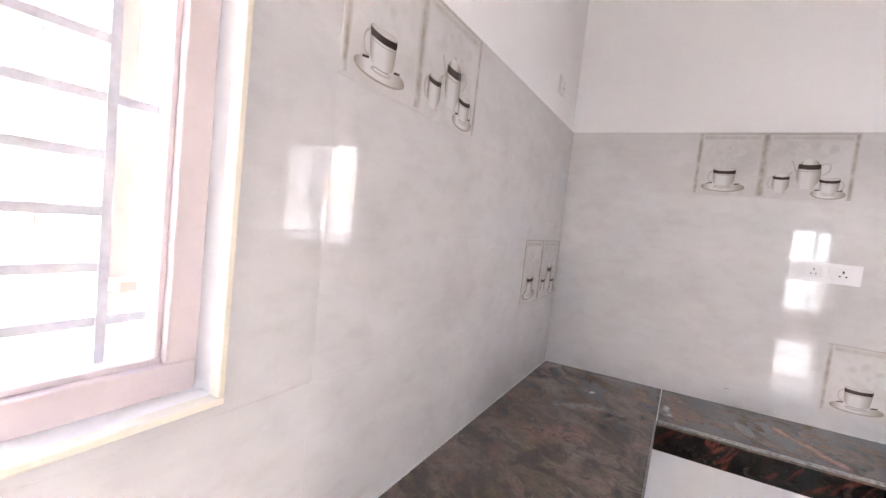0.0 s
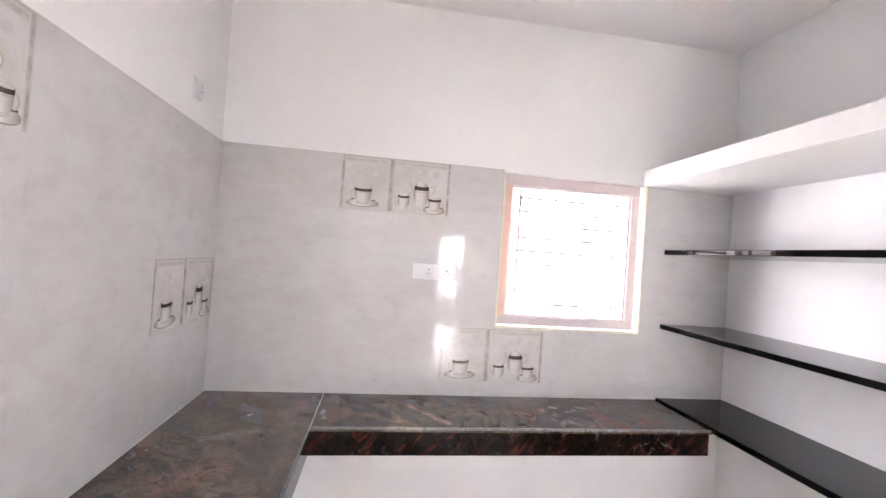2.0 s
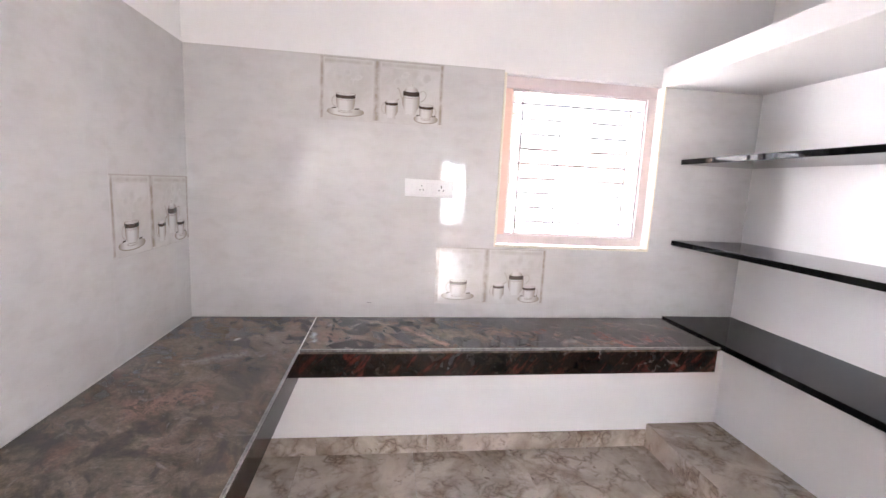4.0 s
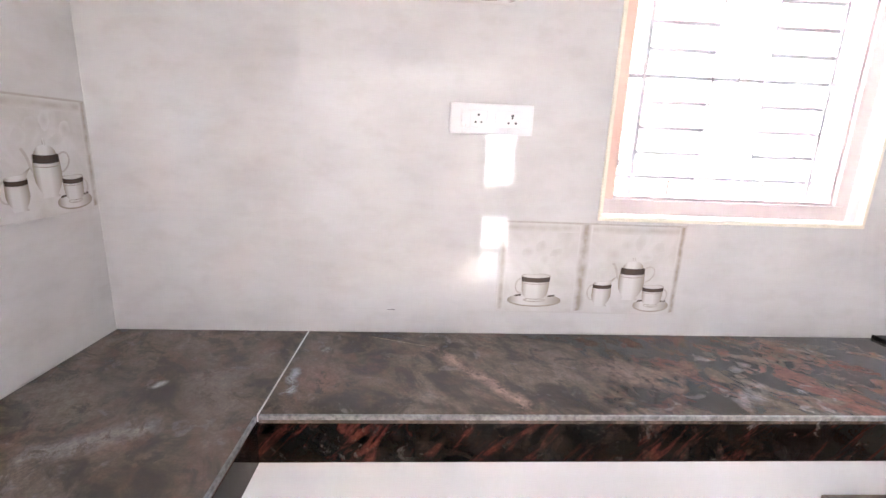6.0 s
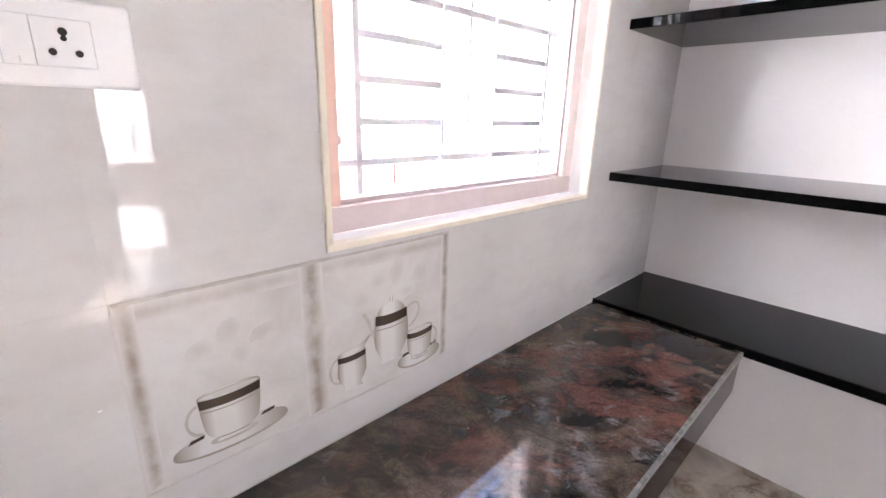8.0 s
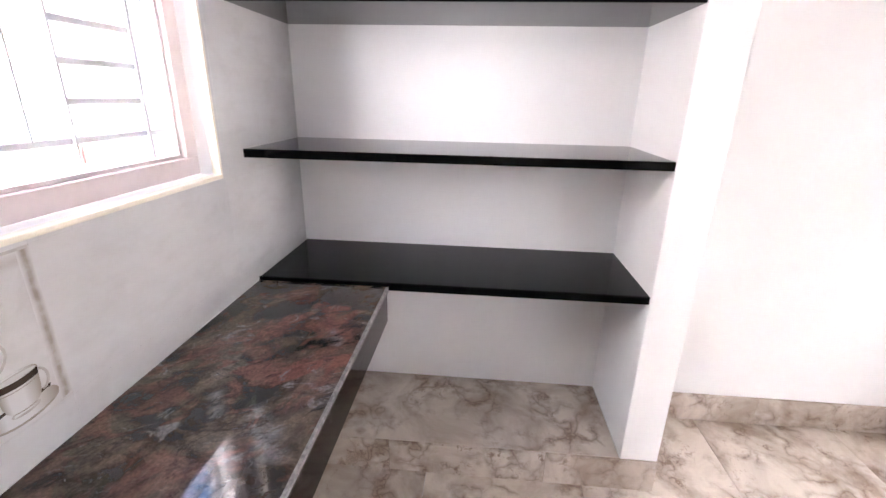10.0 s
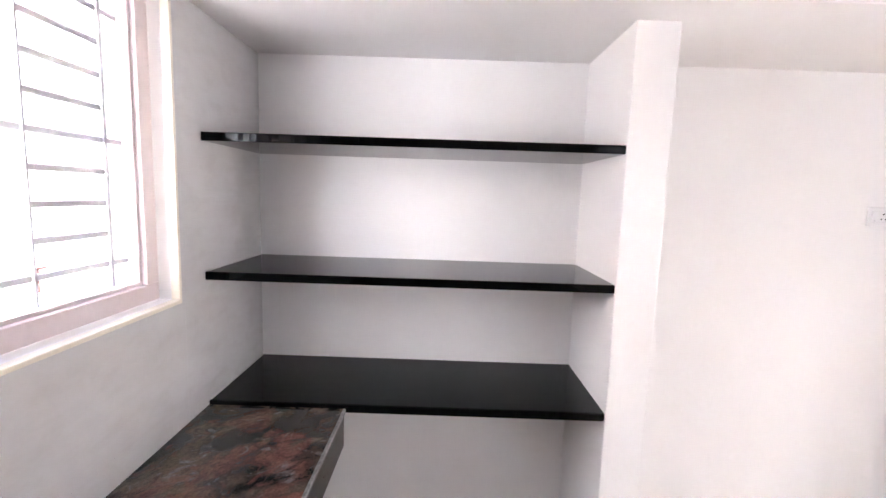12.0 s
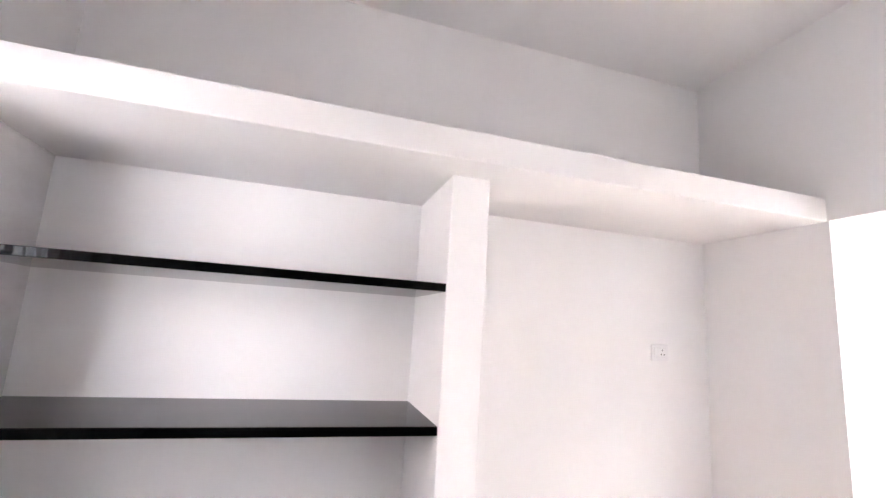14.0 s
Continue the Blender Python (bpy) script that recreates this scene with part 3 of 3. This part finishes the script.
part("edge", sloped(box(WX - 0.006, WX + 0.0012, WEND, WY - 0.002, ZW - 0.010, ZW + 0.0012, 0.0015)), ROUGH_EDGE, worktop, "pale ground edge")


part("caulk", sloped(box(0.0004, 0.0045, WEND + 0.01, -0.001, ZW + 0.0004, ZW + 0.004, 0.001)), GROUT, worktop, "white cement line against the wall")
part("caulk", sloped(box(0.006, 2.54, -0.0030, -0.0004, ZW + 0.0004, ZW + 0.0025, 0.0008)), GROUT, worktop, "white cement line against the wall")


def stone_shelf(z_top, thick):
    s = thing("stone_shelf", (2.76, -0.67, z_top - thick), "polished black granite shelf let into the niche walls", "shelf", "shelves in the niche")
    part("slab", box(2.554, XE + 0.004, -1.338, 0.002, z_top - thick, z_top, 0.001), BLACK, s, "honed black granite slab")
    part("edge", box(2.546, 2.554, -1.338, 0.002, z_top - thick - 0.0003, z_top + 0.0003, 0.0022), BLACK_EDGE, s, "mirror-polished front edge")
    part("caulk", box(2.556, XE - 0.002, -0.004, 0.0005, z_top - 0.001, z_top + 0.003, 0.001), GROUT, s, "white caulk line")
    return s


for z_top in (0.809, 1.250, 1.696):
    stone_shelf(z_top, 0.027)

# ---------------------------------------------------------------- sockets


def socket(m, width, height, label, layout):
    """A wall plate: local x along the wall, z up, -y out of the wall. layout: (kind, centre x, half width)."""
    s = thing("wall_socket", m.translation, label, "socket")

    def add(nm, bm, mat, lab="", parent=None):
        bm.transform(m)
        return part(nm, bm, mat, parent or s, lab)

    add("plate", box(-width / 2, width / 2, -0.009, 0.0, -height / 2, height / 2, 0.004, 3), PLASTIC)
    h = height * 0.27
    for kind, cx, hw in layout:
        add("seam", box(cx - hw - 0.0004, cx + hw + 0.0004, -0.0093, -0.006, -h - 0.0004, h + 0.0004), PLASTIC_LINE)
        if kind == "switch":
            sw = box(cx - hw, cx + hw, -0.0145, -0.006, -h, h, 0.001)
            for v in sw.verts:
                if v.co.y < -0.01 and v.co.z < 0:
                    v.co.y += 0.0040
            rk = add("switch", sw, PLASTIC)
            add("mark", box(cx - 0.0006, cx + 0.0006, -0.0122, -0.0095, -h + 0.002, -h + 0.008), PLASTIC_LINE, "", rk)
        elif kind == "blank":
            add("blank", box(cx - hw, cx + hw, -0.0105, -0.006, -h, h, 0.001), PLASTIC)
        else:
            face = add("outlet", box(cx - hw, cx + hw, -0.0108, -0.006, -h, h, 0.001), PLASTIC)
            r = 0.0030 if kind == "six" else 0.0036
            g = 0.0085 if kind == "six" else 0.0110
            add("hole", rod((cx, -0.0113, 0.011), (cx, -0.008, 0.011), r * 1.15, 12), DARK, "", face)
            if kind != "six":
                add("hole", rod((cx, -0.0113, 0.0045), (cx, -0.008, 0.0045), r * 0.8, 12), DARK, "", face)
            for k in (-1, 1):
                add("hole", rod((cx + k * g, -0.0113, -0.0095), (cx + k * g, -0.008, -0.0095), r, 12), DARK, "", face)
    return s


socket(Matrix.Translation((1.165, 0.0, 1.474)), 0.250, 0.088, "white plastic double socket plate with two switches",
       (("switch", -0.0765, 0.0125), ("six", -0.0390, 0.0245), ("blank", -0.0015, 0.0120), ("switch", 0.0235, 0.0125), ("sixteen", 0.0615, 0.0250)))
socket(Matrix.Translation((XE, -2.575, 1.493)) @ pose(0, 0, 0, 0, 0, -90), 0.098, 0.080, "small white plastic socket with one switch", (("switch", -0.022, 0.0125), ("six", 0.014, 0.0225)))
socket(Matrix.Translation((-PF, -0.325, 2.240)) @ pose(0, 0, 0, 0, 0, 90), 0.085, 0.085, "small white plastic socket above the tiles", (("switch", -0.022, 0.0125), ("six", 0.014, 0.0225)))

# ---------------------------------------------------------------- tiles
ROWS_Z = [ZW - 0.012, 0.867, 1.172, 1.476, 1.783, ZD]
COLS_N = [0.0, 0.610, 1.216, 1.822, 2.430, XE]
COLS_W = [0.0, -0.610, -1.250, -1.856, -2.466, YS]
tile_cache = {}


def piece(name, sx, sy, sz, centre, material, parent, bevel=0.0003):
    """One tile; alike pieces share a mesh."""
    key = (round(sx, 4), round(sy, 4), round(sz, 4), material.name)
    if key not in tile_cache:
        bm = box(-sx / 2, sx / 2, -sy / 2, sy / 2, -sz / 2, sz / 2, bevel, 1)
        me = bpy.data.meshes.new(name)
        bm.to_mesh(me)
        bm.free()
        me.materials.append(material)
        tile_cache[key] = me
    ob = new(name, tile_cache[key])
    ob.parent = parent
    ob.location = centre
    return ob


def cut(rect, hole):
    """A rectangle less a hole, as rectangles (u0, u1, z0, z1)."""
    u0, u1, z0, z1 = rect
    a0, a1, b0, b1 = hole
    if u1 <= a0 or u0 >= a1 or z1 <= b0 + 0.012 or z0 >= b1:
        return [rect]
    out = []
    if u0 < a0:
        out.append((u0, a0, z0, z1))
    if u1 > a1:
        out.append((a1, u1, z0, z1))
    m0, m1 = max(u0, a0), min(u1, a1)
    if z0 < b0:
        out.append((m0, m1, z0, b0))
    if z1 > b1 + 0.01:
        out.append((m0, m1, b1, z1))
    return out


MOTIFS_N = {(1, 4), (2, 1)}
MOTIFS_W = {(0, 2), (2, 4)}
G = 0.0
for c in range(5):
    for r in range(5):
        u0, u1, z0, z1 = COLS_N[c], COLS_N[c + 1], ROWS_Z[r], ROWS_Z[r + 1]
        if (c, r) not in MOTIFS_N:
            for a0, a1, b0, b1 in cut((u0, u1, z0, z1), NW):
                piece("wall_tile", a1 - a0 - 2 * G, PF, b1 - b0 - 2 * G, ((a0 + a1) / 2, PF / 2, (b0 + b1) / 2), TILE, wall_north)
        u1, u0 = COLS_W[c], COLS_W[c + 1]
        if (c, r) not in MOTIFS_W:
            for a0, a1, b0, b1 in cut((u0, u1, z0, z1), WW):
                piece("wall_tile", PF, a1 - a0 - 2 * G, b1 - b0 - 2 * G, (-PF / 2, (a0 + a1) / 2, (b0 + b1) / 2), TILE, wall_west)


def sheet(points, w0, w1):
    """A thin flat shape from an outline in tile units."""
    bm = bmesh.new()
    low = [bm.verts.new((u, v, w0)) for u, v in points]
    top = [bm.verts.new((u, v, w1)) for u, v in points]
    bm.faces.new(top)
    for k in range(len(points)):
        j = (k + 1) % len(points)
        bm.faces.new((low[k], low[j], top[j], top[k]))
    return bm


def oval(cu, cv, ru, rv, count=28, tilt=0.0):
    return [(cu + ru * math.cos(a), cv + rv * math.sin(a) + tilt * math.cos(a)) for a in (2 * math.pi * k / count for k in range(count))]


def vessel(cu, v0, v1, top, foot, belly=0.55, flare=0.0):
    """The outline of a cup or pot: foot, belly and lip."""
    h = v1 - v0
    side = [(foot, 0.0), (foot, 0.035), (foot * 0.82, 0.085), (top * 0.66, 0.13), (top * 0.82, 0.22), (top * (0.90 + flare * 0.7), 0.36), (top * (0.94 + flare), belly), (top * (0.97 + flare * 0.5), 0.8), (top, 1.0)]
    right = [(cu + r, v0 + t * h) for r, t in side]
    lip = [(cu + top * math.cos(a), v1 + 0.008 * math.sin(a)) for a in (math.pi * k / 10 for k in range(1, 10))]
    left = [(cu - r, v0 + t * h) for r, t in reversed(side)]
    return right + lip + left


def strap(points, half):
    """A thin band along a line: handles and spouts."""
    left, right = [], []
    for k, (u, v) in enumerate(points):
        a, b = points[max(0, k - 1)], points[min(len(points) - 1, k + 1)]
        du, dv = b[0] - a[0], b[1] - a[1]
        n = math.hypot(du, dv) or 1
        left.append((u - dv / n * half, v + du / n * half))
        right.append((u + dv / n * half, v - du / n * half))
    return left + right[::-1]


def arc(cu, cv, ru, rv, a0, a1, count=12):
    return [(cu + ru * math.cos(radians(a0 + (a1 - a0) * k / count)), cv + rv * math.sin(radians(a0 + (a1 - a0) * k / count))) for k in range(count + 1)]


def hoop(cu, v0, v1, r0, r1, sag, count=10):
    """A band painted round a cup, drooping at the middle as it is seen from above."""
    ts = [-1 + 2 * k / count for k in range(count + 1)]
    low = [(cu + r0 * t, v0 - sag * (1 - t * t)) for t in ts]
    high = [(cu + r1 * t, v1 - sag * (1 - t * t)) for t in reversed(ts)]
    return low + high


def motif_tile(m, width, height, parent):
    """A glazed tile printed with coffee cups; local x right, y up, z out."""
    def add(nm, bm, mat, lab="", own=None):
        ob = mesh_object(nm, bm, mat)
        ob.parent = own or parent
        ob.matrix_basis = m if own is None else Matrix.Identity(4)
        if lab:
            ob["label"] = lab
        return ob

    U, V = width, height
    body = add("motif_tile", box(G, U - G, G, V - G, -PF, 0.0, 0.001, 1), MOTIF, "glazed tile printed with coffee cups and a pot")
    s = 0.00035
    # taupe bars that frame the two printed panels
    for u0, u1 in ((0.002, 0.026), (0.252, 0.294), (0.576, 0.600)):
        add("printed_bar", sheet([(u0 * U / 0.6, 0.006), (u1 * U / 0.6, 0.012), (u1 * U / 0.6, V - 0.004), (u0 * U / 0.6, V - 0.003)], 0, s), SHADOW_PRINT, "", body)
    for v0, v1 in ((V - 0.006, V - 0.001), (0.001, 0.003)):
        add("printed_bar", sheet([(0.004, v0), (U - 0.004, v0), (U - 0.002, v1), (0.002, v1)], 0, s * 1.5), LINE if v0 > 0.1 else FAINT, "", body)
    k = U / 0.6
    for u0, u1 in ((0.020, 0.250), (0.296, 0.582)):
        add("printed_bar", sheet([(u0 * k, V - 0.034), (u1 * k, V - 0.034), (u1 * k, V - 0.007), (u0 * k, V - 0.007)], 0, s * 0.6), TOP_PRINT, "", body)
    rnd = random.Random(7)
    for cu, cv, ru, rv in ((0.095, 0.205, 0.022, 0.016), (0.135, 0.225, 0.018, 0.018), (0.150, 0.180, 0.014, 0.020), (0.185, 0.205, 0.022, 0.013), (0.375, 0.205, 0.022, 0.020),
                           (0.410, 0.235, 0.020, 0.016), (0.455, 0.245, 0.017, 0.026), (0.480, 0.195, 0.024, 0.014), (0.515, 0.225, 0.020, 0.020)):
        pts = [(u + rnd.uniform(-0.003, 0.003), v + rnd.uniform(-0.003, 0.003)) for u, v in oval(cu * k, cv, ru, rv, 16, 0.006)]
        add("printed_leaf", sheet(pts, 0, s * 0.5), FAINT, "", body)

    def cup(cu, v0, v1, top, foot, saucer, side):
        sv = v0 + 0.004
        add("printed_saucer", sheet(oval(cu, sv - 0.0035, saucer * 1.01, 0.0215), 0, s), TAUPE, "", body)
        add("printed_saucer", sheet(oval(cu, sv, saucer, 0.0205), 0, 2 * s), PORCELAIN, "", body)
        add("printed_saucer", sheet(oval(cu, sv - 0.001, saucer * 0.42, 0.008), 0, 2.6 * s), LINE, "", body)
        for q in (-1, 1):
            u = cu + q * saucer * 0.62
            add("printed_band", sheet([(u - 0.012, sv + 0.010), (u + 0.010, sv + 0.013), (u + 0.012, sv + 0.018), (u - 0.008, sv + 0.016)], 0, 3 * s), BROWN, "", body)
        add("printed_handle", sheet(strap(arc(cu + side * top * 0.95, v0 + (v1 - v0) * 0.58, top * 0.42, (v1 - v0) * 0.30, 100 if side < 0 else 80, 270 if side < 0 else -90), 0.0022), 0, 3 * s), LINE, "", body)
        add("printed_cup", sheet(vessel(cu, v0, v1, top, foot), 0, 3.5 * s), PORCELAIN, "", body)
        h = v1 - v0
        add("printed_band", sheet(hoop(cu, v0 + h * 0.78, v0 + h * 0.96, top * 0.965, top * 0.995, 0.0045), 0, 4 * s), BROWN, "", body)
        add("printed_line", sheet(hoop(cu, v0 + h * 0.70, v0 + h * 0.72, top * 0.955, top * 0.957, 0.0045), 0, 4 * s), TAUPE, "", body)
        add("printed_line", sheet(hoop(cu, v0 + h * 0.075, v0 + h * 0.10, foot * 0.88, foot * 0.88, 0.002), 0, 4 * s), TAUPE, "", body)
        add("printed_lip", sheet(oval(cu, v1, top * 0.97, 0.0055), 0, 4.2 * s), LINE, "", body)
        add("printed_lip", sheet(oval(cu, v1 - 0.0006, top * 0.92, 0.0042), 0, 4.6 * s), MOTIF, "", body)

    cup(0.126 * k, 0.040, 0.126, 0.047 * k, 0.026 * k, 0.088 * k, -1)
    # pot
    add("printed_spout", sheet(strap([(0.417 * k, 0.104), (0.404 * k, 0.112), (0.396 * k, 0.124), (0.391 * k, 0.138), (0.387 * k, 0.152), (0.381 * k, 0.165), (0.374 * k, 0.175)], 0.0038), 0, 3 * s), LINE, "", body)
    add("printed_handle", sheet(strap([(0.473 * k, 0.150), (0.481 * k, 0.157), (0.491 * k, 0.163), (0.501 * k, 0.165), (0.510 * k, 0.161), (0.514 * k, 0.152), (0.514 * k, 0.141), (0.509 * k, 0.130), (0.501 * k, 0.121), (0.487 * k, 0.112)], 0.0022), 0, 3 * s), LINE, "", body)
    add("printed_pot", sheet(vessel(0.441 * k, 0.050, 0.158, 0.040 * k, 0.026 * k, 0.55, 0.14), 0, 3.5 * s), PORCELAIN, "", body)
    add("printed_lid", sheet(arc(0.441 * k, 0.158, 0.034 * k, 0.026, 0, 180, 16), 0, 3.6 * s), PORCELAIN, "", body)
    add("printed_knob", sheet(oval(0.441 * k, 0.190, 0.0035, 0.010, 12), 0, 3.8 * s), PORCELAIN, "", body)
    add("printed_band", sheet(hoop(0.441 * k, 0.140, 0.161, 0.0395 * k, 0.0385 * k, 0.004), 0, 4 * s), BROWN, "", body)
    add("printed_line", sheet(hoop(0.441 * k, 0.130, 0.1322, 0.0405 * k, 0.0405 * k, 0.004), 0, 4 * s), TAUPE, "", body)
    # milk jug
    add("printed_handle", sheet(strap(arc(0.317 * k, 0.074, 0.018 * k, 0.026, 80, 280), 0.002), 0, 3 * s), LINE, "", body)
    add("printed_jug", sheet(vessel(0.346 * k, 0.026, 0.104, 0.030 * k, 0.022 * k, 0.45, 0.12), 0, 5 * s), PORCELAIN, "", body)
    add("printed_spout", sheet([(0.316 * k, 0.103), (0.371 * k, 0.103), (0.389 * k, 0.128), (0.366 * k, 0.114), (0.333 * k, 0.110)], 0, 5.2 * s), PORCELAIN, "", body)
    add("printed_band", sheet(hoop(0.346 * k, 0.090, 0.102, 0.030 * k, 0.031 * k, 0.0035), 0, 5.6 * s), BROWN, "", body)
    cup(0.517 * k, 0.030, 0.098, 0.036 * k, 0.021 * k, 0.060 * k, 1)
    return body


def motif_on_north(c, r):
    motif_tile(Matrix(((1, 0, 0, COLS_N[c]), (0, 0, -1, 0.0), (0, 1, 0, ROWS_Z[r]), (0, 0, 0, 1))), COLS_N[c + 1] - COLS_N[c], ROWS_Z[r + 1] - ROWS_Z[r], wall_north)


def motif_on_west(c, r):
    motif_tile(Matrix(((0, 0, 1, 0.0), (1, 0, 0, COLS_W[c + 1]), (0, 1, 0, ROWS_Z[r]), (0, 0, 0, 1))), COLS_W[c] - COLS_W[c + 1], ROWS_Z[r + 1] - ROWS_Z[r], wall_west)


for c, r in MOTIFS_N:
    motif_on_north(c, r)
for c, r in MOTIFS_W:
    motif_on_west(c, r)

# white pointing along the top of the dado and the back of the worktop
tagged(mesh_object("trim", join([box(0.0, NW[0], 0.001, PF, ZD, ZD + 0.004), box(NW[1], XE, 0.001, PF, ZD - 0.006, ZD - 0.002), box(-PF, -0.001, WW[1], 0.0, ZD, ZD + 0.004)]), GROUT), "thin white cement line along the dado's top", "trim", kind="structure")

# a chipped glaze line and a small white speck on the tiles
for cx, cz, w, h, mat in ((0.876, 0.8655, 0.024, 0.0016, DARK), (1.186, 1.030, 0.005, 0.003, PLASTIC)):
    mark = mesh_object("chip", box(cx - w / 2, cx + w / 2, -0.0006, 0.0004, cz - h / 2, cz + h / 2, 0.0003, 1), mat)
    mark.parent = wall_north

# floor tiles
S = 0.608
xs = [0.0, 0.53, 1.138, 1.746, 2.354, XE]
ys = [PF - S * k for k in range(8)] + [HALL - T]
for a, b in zip(xs, xs[1:]):
    for p, q in zip(ys[1:], ys):
        piece("floor_tile", b - a - 0.0016, q - p - 0.0016, 0.010, ((a + b) / 2, (p + q) / 2, -0.005), FLOOR, floor_ob)
# tiles on the plinth
for p, q in ((-0.14, PF - 0.003), (-1.334, -0.14)):
    piece("plinth_tile", XE - 2.545 - 0.002, q - p - 0.0016, 0.010, ((XE + 2.545) / 2, (p + q) / 2, PL - 0.005), FLOOR, plinth)
for p, q in ((-0.45, PF - 0.003), (-1.058, -0.45), (-1.474, -1.058)):
    piece("plinth_tile", 0.010, q - p - 0.0016, PL - 0.001, (2.541, (p + q) / 2, PL / 2 - 0.001), FLOOR, plinth)
# skirting tiles
for a, b in ((0.012, 0.61), (0.61, 1.218), (1.218, 1.826), (1.826, 2.10), (2.10, 2.534)):
    piece("skirting_tile", b - a - 0.0016, 0.009, PL - 0.038, ((a + b) / 2, PF - 0.0046, (PL - 0.038) / 2), FLOOR, wall_north)
for p, q in ((-2.08, -1.475), (-2.69, -2.08), (YS, -2.69)):
    piece("skirting_tile", 0.009, q - p - 0.0016, PL, (XE - 0.0046, (p + q) / 2, PL / 2), FLOOR, wall_east)
for p, q in ((-0.6, -0.003), (-1.2, -0.6), (-1.8, -1.2), (-2.4, -1.8), (YS, -2.4)):
    piece("skirting_tile", 0.009, q - p - 0.0016, PL - 0.038, (-PF + 0.0046, (p + q) / 2, (PL - 0.038) / 2), FLOOR, wall_west)

# ---------------------------------------------------------------- hall
hall_door = thing("door_1", (1.97, HALL - 0.12, 0), "closed glazed steel door at the far side of the hall", "door", kind="structure")
DX = (1.745, 1.790, 2.005, 2.035, 2.150, 2.195)
DY = (HALL - 0.15, HALL - 0.11)
part("frame", join([box(DX[0], DX[1], *DY, 0, 2.06), box(DX[4], DX[5], *DY, 0, 2.06), box(DX[1], DX[4], *DY, 1.86, 2.06), box(DX[1], DX[4], *DY, 0.47, 0.90),
                    box(DX[2], DX[3], *DY, 0.90, 1.86), box(DX[2], DX[3], *DY, 0.04, 0.47), box(DX[1], DX[4], *DY, 0.0, 0.04)]), PINK, hall_door)
for a, b, p, q in ((DX[1], DX[2], 0.90, 1.86), (DX[3], DX[4], 0.90, 1.86), (DX[1], DX[2], 0.04, 0.47), (DX[3], DX[4], 0.04, 0.47)):
    pane = part("pane", box(a, b, HALL - 0.132, HALL - 0.128, p, q), GLASS, hall_door)
    pane.visible_shadow = False
    for k in range(1, 4):
        x = a + (b - a) * k / 4
        part("glazing_bar", box(x - 0.005, x + 0.005, HALL - 0.126, HALL - 0.114, p, q, 0.001), STEEL, hall_door)
